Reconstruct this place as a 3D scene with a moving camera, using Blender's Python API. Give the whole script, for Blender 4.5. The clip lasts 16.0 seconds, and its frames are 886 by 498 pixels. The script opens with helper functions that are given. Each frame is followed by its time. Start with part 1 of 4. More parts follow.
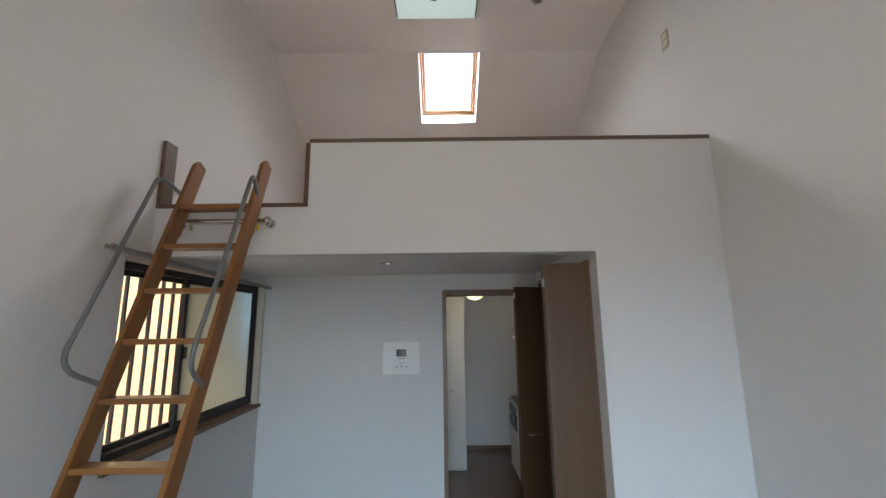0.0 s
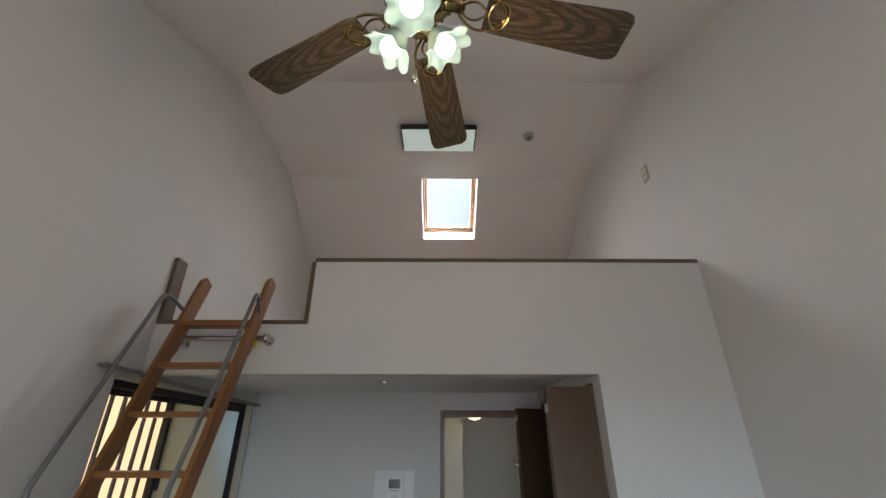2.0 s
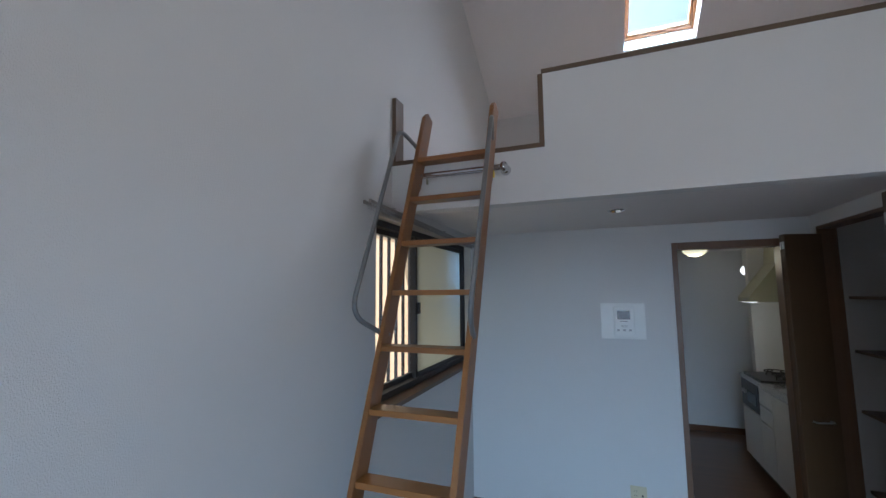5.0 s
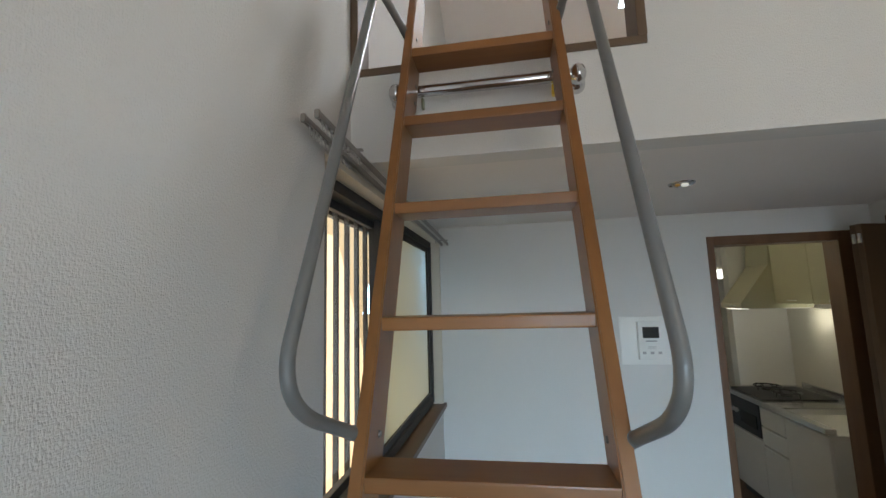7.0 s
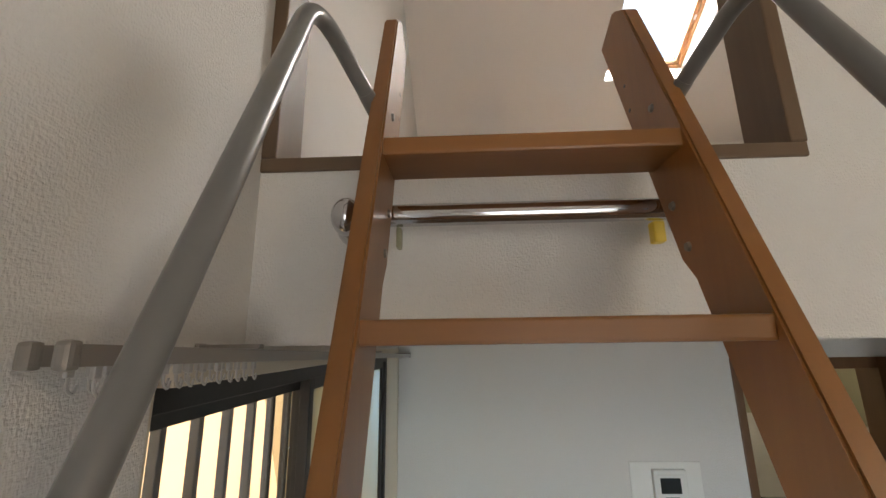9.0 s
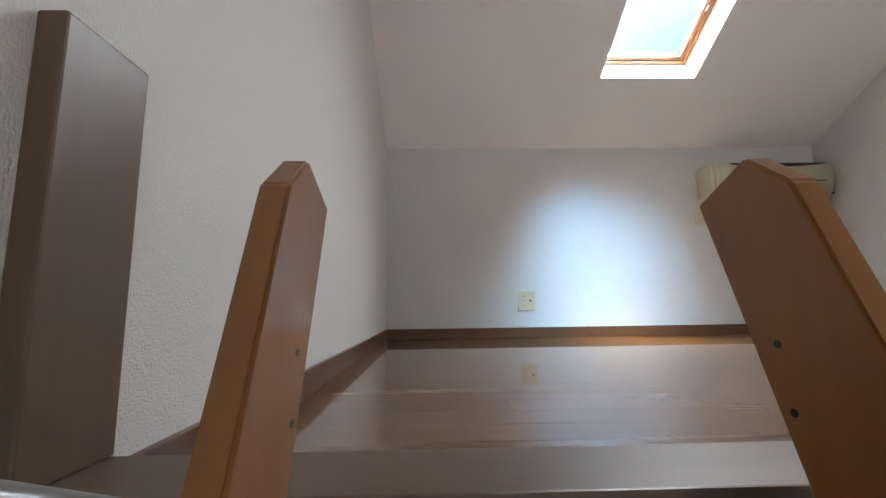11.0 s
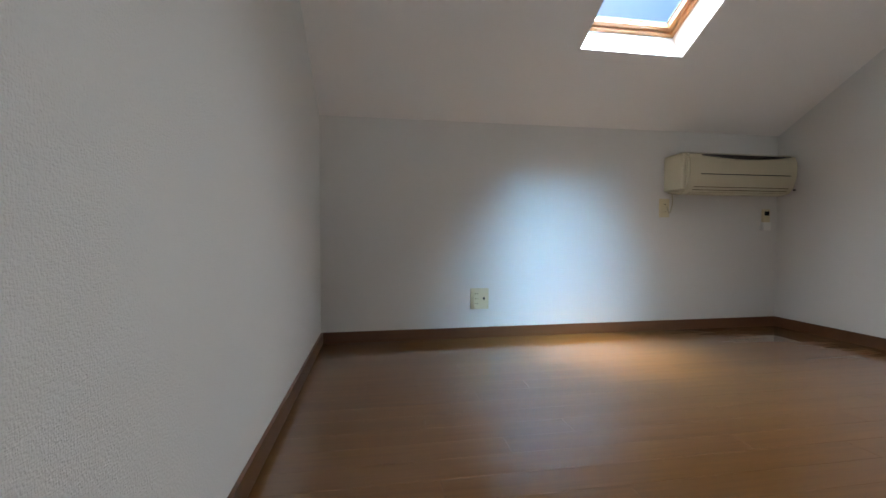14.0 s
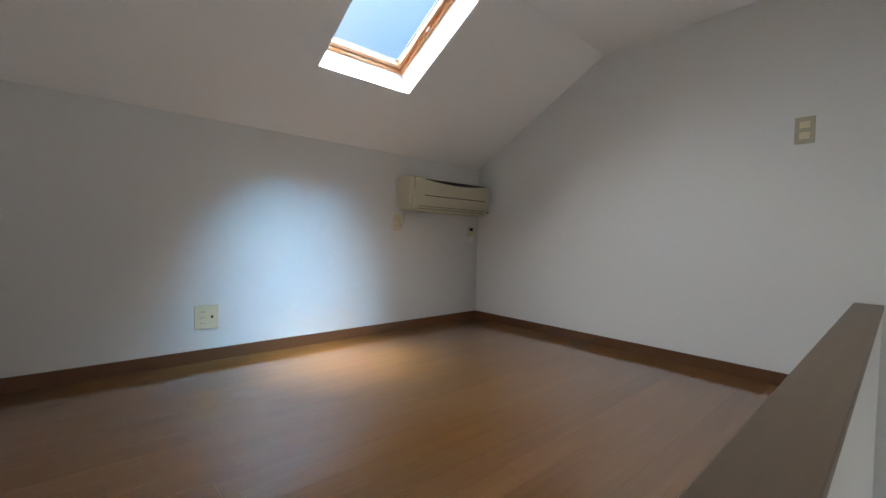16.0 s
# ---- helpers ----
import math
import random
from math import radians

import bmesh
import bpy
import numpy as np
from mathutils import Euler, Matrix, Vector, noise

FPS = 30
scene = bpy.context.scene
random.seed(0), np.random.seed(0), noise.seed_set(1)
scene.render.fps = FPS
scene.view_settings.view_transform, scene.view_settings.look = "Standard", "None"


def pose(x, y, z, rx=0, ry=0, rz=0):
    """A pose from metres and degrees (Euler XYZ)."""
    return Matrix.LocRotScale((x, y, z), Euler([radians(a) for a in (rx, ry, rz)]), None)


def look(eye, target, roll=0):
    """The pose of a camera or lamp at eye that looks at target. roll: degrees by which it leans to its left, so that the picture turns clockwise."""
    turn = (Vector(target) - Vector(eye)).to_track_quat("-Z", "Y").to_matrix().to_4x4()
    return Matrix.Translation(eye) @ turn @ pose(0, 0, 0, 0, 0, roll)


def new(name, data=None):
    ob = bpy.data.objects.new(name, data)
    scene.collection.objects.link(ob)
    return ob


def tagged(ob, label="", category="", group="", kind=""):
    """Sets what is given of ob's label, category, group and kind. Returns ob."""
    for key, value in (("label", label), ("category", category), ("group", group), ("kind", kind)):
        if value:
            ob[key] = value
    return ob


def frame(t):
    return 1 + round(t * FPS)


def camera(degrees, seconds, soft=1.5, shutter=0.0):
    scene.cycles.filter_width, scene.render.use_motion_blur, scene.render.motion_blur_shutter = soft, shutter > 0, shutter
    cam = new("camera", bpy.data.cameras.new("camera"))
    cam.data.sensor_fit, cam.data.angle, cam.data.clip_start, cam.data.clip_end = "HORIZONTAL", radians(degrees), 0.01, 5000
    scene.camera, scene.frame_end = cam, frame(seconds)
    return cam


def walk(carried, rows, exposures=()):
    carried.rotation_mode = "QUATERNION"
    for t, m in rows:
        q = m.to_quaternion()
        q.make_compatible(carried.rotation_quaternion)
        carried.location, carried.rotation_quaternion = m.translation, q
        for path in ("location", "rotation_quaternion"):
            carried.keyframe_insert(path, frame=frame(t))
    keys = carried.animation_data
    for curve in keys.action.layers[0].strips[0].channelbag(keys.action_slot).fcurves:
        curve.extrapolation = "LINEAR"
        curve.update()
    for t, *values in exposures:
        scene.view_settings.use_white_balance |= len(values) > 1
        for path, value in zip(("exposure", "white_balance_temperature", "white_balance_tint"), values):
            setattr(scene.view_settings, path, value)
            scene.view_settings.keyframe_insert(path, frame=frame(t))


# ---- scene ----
cam = camera(94.4, 16.0)
PATH = [
    (0, (1.514, -2.096, 1.742), (1.516, -0.128, 2.098), -0.7),
    (0.5, (1.517, -2.123, 1.771), (1.517, -0.21, 2.356), -0.3),
    (1, (1.512, -2.134, 1.787), (1.516, -0.275, 2.526), -0.1),
    (1.5, (1.51, -2.144, 1.796), (1.522, -0.32, 2.617), -0.1),
    (2, (1.505, -2.144, 1.796), (1.517, -0.332, 2.644), 0.0),
    (2.5, (1.501, -2.143, 1.798), (1.477, -0.318, 2.615), 0.1),
    (3, (1.519, -2.154, 1.79), (1.391, -0.295, 2.516), 0.7),
    (3.5, (1.508, -2.136, 1.762), (1.205, -0.245, 2.341), 1.1),
    (4, (1.421, -2.071, 1.719), (0.908, -0.183, 2.132), 0.8),
    (4.5, (1.219, -2.018, 1.695), (0.544, -0.154, 1.959), -0.2),
    (4.7, (1.137, -1.987, 1.681), (0.418, -0.133, 1.894), -0.4),
    (7, (0.426, -1.057, 1.72), (0.107, 0.903, 1.963), -1.7),
    (7.5, (0.387, -0.9, 1.747), (0.153, 1.058, 2.081), -1.4),
    (8, (0.323, -0.733, 1.858), (0.133, 1.215, 2.267), -0.8),
    (8.5, (0.301, -0.647, 2.01), (0.189, 1.304, 2.435), -0.7),
    (9, (0.297, -0.567, 2.102), (0.219, 1.38, 2.552), -0.8),
    (9.5, (0.304, -0.457, 2.243), (0.299, 1.49, 2.697), -0.8),
    (10, (0.293, -0.389, 2.31), (0.326, 1.569, 2.718), -0.6),
    (10.2, (0.291, -0.368, 2.349), (0.334, 1.592, 2.744), -0.6),
    (12.3, (0.337, -0.158, 2.68), (0.399, 1.839, 2.771), -1.1),
    (12.5, (0.326, -0.124, 2.699), (0.418, 1.872, 2.794), -1.0),
    (13, (0.331, -0.085, 2.771), (0.467, 1.909, 2.817), -0.6),
    (13.5, (0.327, -0.014, 2.778), (0.532, 1.975, 2.811), -0.3),
    (14, (0.308, 0.016, 2.903), (0.63, 1.989, 2.841), -0.0),
    (14.5, (0.295, 0.017, 2.954), (0.827, 1.943, 2.856), 0.4),
    (15, (0.307, -0.002, 2.968), (1.116, 1.824, 2.864), 1.0),
    (15.5, (0.365, -0.041, 2.972), (1.454, 1.635, 2.892), 1.5),
    (16, (0.404, -0.048, 2.981), (1.736, 1.443, 2.926), 1.4),
]
walk(cam, [(t, look(eye, target, roll)) for t, eye, target, roll in PATH],
     exposures=[(0.0, -0.08, 6600, 10), (1.2, -0.36, 6850, 10), (2.0, -0.46, 6800, 10), (2.6, -0.5, 6500, 10), (3.5, -0.48, 6150, 10), (4.6, -0.42, 5500, 10),
                (7.0, 0.22, 6500, 5), (7.9, 0.33, 6900, 10), (8.6, 0.22, 7500, 10), (9.1, 0.33, 7600, 10), (9.5, 0.22, 6200, 10),
                (10.1, 0.33, 6250, 9), (12.4, -0.12, 6400, 5), (13.2, -0.22, 6200, 5), (15.0, -0.33, 6350, 5), (16.0, -0.30, 6250, 5)])

# ---- plan, in metres: x to the east, y to the north, z up ----
EAST = 2.974            # room width
SOUTH = -4.0            # rear wall of the room
BACK = 1.41             # wall under the loft
BEAM = 2.102            # underside of the parapet beam
UNDER = 2.155           # ceiling under the loft
LOFT = 2.298            # loft floor
NORTH = 2.388           # low wall of the loft
KNEE = 3.573            # top of that wall
BEND_Y, BEND_Z = 1.295, 4.199
RIDGE_Y, RIDGE_Z = 0.103, 4.222
FALL = 0.473            # slope of the ceiling on the south side
PARA = 0.082            # thickness of the parapet
CAP = 2.739             # top of the parapet
GATE = 0.803             # width of the gap for the ladder
CLOSET = 2.308          # face of the closet
KITCHEN_N = 3.99
KITCHEN_E = 2.93
WIN = (-0.165, 1.390, 1.095, 2.080)      # side window: y0, y1, z0, z1
DOOR = (1.528, 2.165, 1.985)         # kitchen doorway: x0, x1, top
SKY = (1.312, 1.877, 1.940)           # skylight: x0, x1, lower edge in y

# ---- world, lamps ----
world = bpy.data.worlds.new("sky")
scene.world = world
world.use_nodes = True
wn = world.node_tree
sky = wn.nodes.new("ShaderNodeTexSky")
sky.sky_type, sky.sun_disc = "NISHITA", False
sky.sun_elevation, sky.sun_rotation = radians(80.2), radians(166)
wn.links.new(sky.outputs[0], wn.nodes["Background"].inputs[0])
wn.nodes["Background"].inputs[1].default_value = 0.12


def area(name, m, sx, sy, watts, colour, spread=180):
    d = bpy.data.lights.new(name, "AREA")
    d.shape, d.size, d.size_y, d.energy, d.color, d.spread = "RECTANGLE", sx, sy, watts, colour, radians(spread)
    ob = new(name, d)
    ob.matrix_world = m
    return ob


def bulb_lamp(name, at, watts, colour, radius=0.03):
    d = bpy.data.lights.new(name, "POINT")
    d.energy, d.color, d.shadow_soft_size = watts, colour, radius
    ob = new(name, d)
    ob.location = at
    return ob


sun_data = bpy.data.lights.new("sun", "SUN")
sun_data.energy, sun_data.angle, sun_data.color = 36.0, radians(21), (1.0, 0.88, 0.66)
sun = new("sun", sun_data)
sun.matrix_world = look((0.04 * 20, -0.165 * 20, 0.985 * 20), (0, 0, 0))

slope = math.atan2(BEND_Z - KNEE, NORTH - BEND_Y)
UP = Vector((0, math.sin(slope), math.cos(slope)))           # out of the north roof
ALONG = Vector((0, -math.cos(slope), math.sin(slope)))       # up the north roof


def roof_north(x, y, lift=0.0):
    z = KNEE + (NORTH - y) * math.tan(slope)
    return Vector((x, y, z)) + UP * lift


def roof_south(y):
    return RIDGE_Z - FALL * (RIDGE_Y - y)


sky_mid = (roof_north((SKY[0] + SKY[1]) / 2, BEND_Y, 0.215) + roof_north((SKY[0] + SKY[1]) / 2, SKY[2], 0.215)) / 2
area("skylight_daylight", look(sky_mid, sky_mid - UP), 0.47, 0.66, 31.0, (0.94, 0.95, 1.0), 140)
bright = Vector((0.12, -0.32, 0.94)).normalized()       # towards the brightest part of the open sky
area("open_sky_daylight", look(sky_mid + bright * 2.1, sky_mid), 1.0, 2.2, 360.0, (0.33, 0.66, 1.0), 80)
area("balcony_daylight", look((1.45, SOUTH + 0.02, 1.05), (1.45, 0, 3.3)), 1.66, 1.86, 16.0, (0.92, 0.95, 1.0), 140)
area("balcony_sky_daylight", look((1.45, -11.0, 3.0), (1.45, 0.0, 1.0)), 9.0, 2.2, 1450.0, (0.50, 0.75, 1.0))
area("side_window_daylight", look((-0.40, 0.30, 1.46), (0.6, 0.30, 1.70)), 1.7, 1.3, 6.6, (1.0, 0.69, 0.42))
area("side_sky_daylight", look((-0.34, 1.50, 1.90), (0.4, 1.0, 1.55)), 0.30, 0.55, 6.0, (0.32, 0.64, 1.0))
bulb_lamp("dome_light", (1.873, 2.579, 1.97), 4.2, (1.0, 0.86, 0.6), 0.09)
bulb_lamp("sink_bulb_light", (2.80, 2.78, 1.49), 1.0, (1.0, 0.93, 0.75), 0.06)
bulb_lamp("fan_light", (1.45, -1.484, 2.47), 9.0, (1.0, 0.84, 0.66), 0.08)

# ---- materials ----
def material(name):
    m = bpy.data.materials.new(name)
    m.use_nodes = True
    return m, m.node_tree.nodes, m.node_tree.links, m.node_tree.nodes["Principled BSDF"]


def ramp(n, stops):
    r = n.new("ShaderNodeValToRGB")
    while len(r.color_ramp.elements) < len(stops):
        r.color_ramp.elements.new(0.5)
    for e, (p, c) in zip(r.color_ramp.elements, stops):
        e.position, e.color = p, (*c, 1)
    return r


def coords(n, l, scale=(1, 1, 1), rot=(0, 0, 0)):
    tc, mp = n.new("ShaderNodeTexCoord"), n.new("ShaderNodeMapping")
    mp.inputs["Scale"].default_value, mp.inputs["Rotation"].default_value = scale, rot
    l.new(tc.outputs["Object"], mp.inputs[0])
    return mp.outputs[0]


def noise_tex(n, l, vec, scale, detail=3.0, rough=0.55):
    t = n.new("ShaderNodeTexNoise")
    t.inputs["Scale"].default_value, t.inputs["Detail"].default_value, t.inputs["Roughness"].default_value = scale, detail, rough
    l.new(vec, t.inputs["Vector"])
    return t.outputs["Fac"]


def bump(n, l, height, strength, dist, bsdf, after=None):
    b = n.new("ShaderNodeBump")
    b.inputs["Strength"].default_value, b.inputs["Distance"].default_value = strength, dist
    l.new(height, b.inputs["Height"])
    if after:
        l.new(after.outputs[0], b.inputs["Normal"])
    l.new(b.outputs[0], bsdf.inputs["Normal"])
    return b


def mix_col(n, l, fac, a, b):
    m = n.new("ShaderNodeMix")
    m.data_type = "RGBA"
    l.new(fac, m.inputs[0])
    for s, v in ((m.inputs[6], a), (m.inputs[7], b)):
        if isinstance(v, tuple):
            s.default_value = (*v, 1)
        else:
            l.new(v, s)
    return m.outputs[2]


def wallpaper(name, colour, fine=1.0):
    """Embossed vinyl wallpaper: short vertical ribs broken up by noise, faint stains."""
    m, n, l, b = material(name)
    v = coords(n, l)
    big = noise_tex(n, l, v, 1.3, 3)
    c = mix_col(n, l, big, tuple(x * 0.96 for x in colour), colour)
    ribs = noise_tex(n, l, coords(n, l, (420, 420, 170)), 1.0, 1.5)
    weft = noise_tex(n, l, coords(n, l, (150, 150, 420)), 1.0, 1.5)
    patchy = noise_tex(n, l, v, 22.0, 2)
    first = bump(n, l, ribs, 0.6 * fine, 0.0028, b)
    second = bump(n, l, weft, 0.55 * fine, 0.002, b, first)
    bump(n, l, patchy, 0.10 * fine, 0.004, b, second)
    l.new(c, b.inputs["Base Color"])
    b.inputs["Roughness"].default_value = 0.82
    b.inputs["Specular IOR Level"].default_value = 0.3
    return m


def wood(name, dark, light, axis="Z", rough=0.4, scale=1.0, coat=0.0, vary=0.12):
    """Wood grain drawn out along one axis; each piece varies a little."""
    m, n, l, b = material(name)
    s = {"X": (1.2, 22, 22), "Y": (22, 1.2, 22), "Z": (22, 22, 1.2)}[axis]
    v = coords(n, l, tuple(q * scale for q in s))
    g = noise_tex(n, l, v, 1.0, 5, 0.6)
    fine = noise_tex(n, l, coords(n, l, tuple(q * scale * 6 for q in s)), 1.0, 2, 0.5)
    r = ramp(n, [(0.3, dark), (0.7, light)])
    l.new(g, r.inputs[0])
    fm = n.new("ShaderNodeMath")
    fm.operation, fm.inputs[1].default_value = "MULTIPLY", 0.4
    l.new(fine, fm.inputs[0])
    c = mix_col(n, l, fm.outputs[0], r.outputs[0], tuple(x * 0.7 for x in dark))
    if vary:
        oi, hs = n.new("ShaderNodeObjectInfo"), n.new("ShaderNodeHueSaturation")
        mr = n.new("ShaderNodeMapRange")
        mr.inputs[3].default_value, mr.inputs[4].default_value = 1 - vary, 1 + vary
        l.new(oi.outputs["Random"], mr.inputs[0])
        l.new(mr.outputs[0], hs.inputs["Value"])
        l.new(c, hs.inputs["Color"])
        c = hs.outputs[0]
    l.new(c, b.inputs["Base Color"])
    b.inputs["Roughness"].default_value = rough
    b.inputs["Coat Weight"].default_value, b.inputs["Coat Roughness"].default_value = coat, 0.09
    bump(n, l, g, 0.12, 0.001, b)
    return m


def plain(name, colour, rough=0.5, metal=0.0, mottle=0.06, coat=0.0, emit=None, scale=9.0):
    m, n, l, b = material(name)
    v = coords(n, l)
    f = noise_tex(n, l, v, scale, 4)
    l.new(mix_col(n, l, f, tuple(x * (1 - mottle) for x in colour), tuple(min(1, x * (1 + mottle)) for x in colour)), b.inputs["Base Color"])
    mr = n.new("ShaderNodeMapRange")
    spread = 0.015 if rough < 0.4 else 0.05
    mr.inputs[3].default_value, mr.inputs[4].default_value = max(0.02, rough - spread), min(1, rough + spread)
    l.new(noise_tex(n, l, v, 40, 2), mr.inputs[0])
    l.new(mr.outputs[0], b.inputs["Roughness"])
    b.inputs["Metallic"].default_value, b.inputs["Coat Weight"].default_value = metal, coat
    if emit:
        b.inputs["Emission Color"].default_value, b.inputs["Emission Strength"].default_value = (*emit[0], 1), emit[1]
    return m


def clear_glass(name, rough=0.0, tint=(0.95, 0.98, 1.0)):
    m, n, l, b = material(name)
    b.inputs["Base Color"].default_value = (*tint, 1)
    b.inputs["Transmission Weight"].default_value, b.inputs["Roughness"].default_value, b.inputs["IOR"].default_value = 1.0, rough, 1.45
    return m


PAPER = wallpaper("white wallpaper", (0.70, 0.69, 0.67))
CEIL = wallpaper("ceiling paper", (0.80, 0.765, 0.74), 0.7)
BROWN = wood("dark brown trim", (0.095, 0.058, 0.032), (0.140, 0.087, 0.050), "X", 0.42, 0.7)
BROWN_V = wood("dark brown trim, upright", (0.095, 0.058, 0.032), (0.140, 0.087, 0.050), "Z", 0.42, 0.7)
CAPTOP = wood("cap board", (0.115, 0.078, 0.047), (0.155, 0.108, 0.066), "X", 0.45, 0.7)
LADDER = wood("ladder wood", (0.195, 0.074, 0.017), (0.285, 0.117, 0.028), "Z", 0.38, 0.6, 0.15)
RUNG = wood("rung wood", (0.205, 0.078, 0.018), (0.300, 0.123, 0.030), "X", 0.38, 0.6, 0.15)
FLOOR_W = wood("room flooring", (0.10, 0.05, 0.024), (0.15, 0.075, 0.036), "X", 0.3, 0.4, 0.3)
CASING = wood("brown door casing", (0.125, 0.062, 0.030), (0.185, 0.096, 0.048), "Z", 0.4, 0.7)
SKIRT = wood("skirting", (0.10, 0.042, 0.018), (0.15, 0.064, 0.027), "X", 0.3, 0.5, 0.3)
DOORWOOD = wood("closet door wood", (0.078, 0.040, 0.017), (0.108, 0.058, 0.025), "Z", 0.45, 0.35)
PINE = wood("skylight pine", (0.30, 0.125, 0.040), (0.40, 0.18, 0.065), "X", 0.4, 0.5)


def oak(name, dark, light):
    """Flat-sawn oak: long arched rings and dark pores along x."""
    m, n, l, b = material(name)
    w = n.new("ShaderNodeTexWave")
    w.wave_type, w.rings_direction = "RINGS", "X"
    for k, q in (("Scale", 30.0), ("Distortion", 5.0), ("Detail", 2.0), ("Detail Scale", 0.25), ("Detail Roughness", 0.5)):
        w.inputs[k].default_value = q
    tc, mp = n.new("ShaderNodeTexCoord"), n.new("ShaderNodeMapping")
    mp.inputs["Location"].default_value, mp.inputs["Rotation"].default_value = (0, 0.006, 0.012), (0, radians(9), 0)
    l.new(tc.outputs["Object"], mp.inputs[0])
    l.new(mp.outputs[0], w.inputs["Vector"])
    r = ramp(n, [(0.15, dark), (0.55, light)])
    l.new(w.outputs["Fac"], r.inputs[0])
    pores = noise_tex(n, l, coords(n, l, (14, 320, 50)), 1.0, 2)
    pr = ramp(n, [(0.42, (0, 0, 0)), (0.6, (1, 1, 1))])
    l.new(pores, pr.inputs[0])
    l.new(mix_col(n, l, pr.outputs[0], dark, r.outputs[0]), b.inputs["Base Color"])
    b.inputs["Roughness"].default_value = 0.42
    bump(n, l, pores, 0.15, 0.001, b)
    return m


def varnished_boards(name, dark, light):
    """Glossy varnished boards: drawn-out grain that differs from board to board, under a clear coat."""
    m, n, l, b = material(name)
    oi, tc, add = n.new("ShaderNodeObjectInfo"), n.new("ShaderNodeTexCoord"), n.new("ShaderNodeVectorMath")
    mul = n.new("ShaderNodeMath")
    mul.operation, mul.inputs[1].default_value = "MULTIPLY", 37.0
    l.new(oi.outputs["Random"], mul.inputs[0])
    l.new(tc.outputs["Object"], add.inputs[0])
    l.new(mul.outputs[0], add.inputs[1])

    def mapped(scale):
        mp = n.new("ShaderNodeMapping")
        mp.inputs["Scale"].default_value = scale
        l.new(add.outputs[0], mp.inputs[0])
        return mp.outputs[0]
    grain = noise_tex(n, l, mapped((0.7, 16, 16)), 1.0, 5, 0.6)
    pores = noise_tex(n, l, mapped((3, 70, 20)), 1.0, 2)
    r = ramp(n, [(0.3, dark), (0.7, light)])
    l.new(grain, r.inputs[0])
    pr = ramp(n, [(0.40, (0.90, 0.90, 0.90)), (0.55, (1, 1, 1))])
    l.new(pores, pr.inputs[0])
    mixed = n.new("ShaderNodeMix")
    mixed.data_type, mixed.blend_type = "RGBA", "MULTIPLY"
    mixed.inputs[0].default_value = 1.0
    l.new(r.outputs[0], mixed.inputs[6])
    l.new(pr.outputs[0], mixed.inputs[7])
    hs, mr = n.new("ShaderNodeHueSaturation"), n.new("ShaderNodeMapRange")
    mr.inputs[3].default_value, mr.inputs[4].default_value = 0.92, 1.08
    l.new(oi.outputs["Random"], mr.inputs[0])
    l.new(mr.outputs[0], hs.inputs["Value"])
    l.new(mixed.outputs[2], hs.inputs["Color"])
    l.new(hs.outputs[0], b.inputs["Base Color"])
    b.inputs["Roughness"].default_value, b.inputs["Specular IOR Level"].default_value = 0.30, 0.1
    b.inputs["Coat Weight"].default_value, b.inputs["Coat Roughness"].default_value, b.inputs["Coat IOR"].default_value = 1.0, 0.02, 2.1
    return m


PLANK = varnished_boards("loft flooring", (0.106, 0.044, 0.0095), (0.140, 0.060, 0.0145))
BLADE = oak("fan blade oak", (0.045, 0.030, 0.016), (0.150, 0.106, 0.062))
GREYTUBE = plain("grey painted tube", (0.145, 0.144, 0.140), 0.3, 0.0, 0.01, 0.1)
CHROME = plain("chrome", (0.60, 0.60, 0.62), 0.1, 1.0, 0.02)
STEEL = plain("brushed steel", (0.55, 0.55, 0.55), 0.3, 1.0, 0.05)
DULL = plain("dull steel", (0.22, 0.20, 0.18), 0.35, 1.0, 0.1)
BRASS = plain("antique brass", (0.44, 0.34, 0.16), 0.2, 1.0, 0.12)
BRONZE = plain("dark bronze aluminium", (0.013, 0.011, 0.010), 0.5, 0.0, 0.1)
RAILDARK = plain("grey metal curtain rail", (0.29, 0.27, 0.25), 0.35, 0.4)
RAILGREY = plain("grey plastic rail", (0.42, 0.41, 0.40), 0.45)
WHITEP = plain("white plastic", (0.78, 0.78, 0.75), 0.4, 0, 0.03)
CREAMP = plain("yellowed plastic", (0.64, 0.57, 0.38), 0.42, 0, 0.05)
BEIGEP = plain("aged beige plastic", (0.40, 0.36, 0.26), 0.42, 0, 0.06)
ACP = plain("cream air conditioner plastic", (0.50, 0.46, 0.335), 0.4, 0, 0.04)
BLACKP = plain("black plastic", (0.012, 0.012, 0.013), 0.35, 0, 0.1)
SCREEN = plain("dark screen", (0.015, 0.02, 0.022), 0.12, 0, 0.1)
GREYPAD = plain("grey green plastic", (0.25, 0.25, 0.16), 0.5)
YELLOW = plain("yellow plastic", (0.75, 0.55, 0.06), 0.4, 0, 0.05)
ENAMEL = plain("white cabinet laminate", (0.70, 0.69, 0.66), 0.35, 0, 0.03)
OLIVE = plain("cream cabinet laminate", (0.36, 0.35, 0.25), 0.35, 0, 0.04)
COUNTER = plain("steel worktop", (0.62, 0.62, 0.62), 0.25, 0.9, 0.05)
TILEW = plain("kitchen panel", (0.62, 0.60, 0.54), 0.3, 0, 0.03)
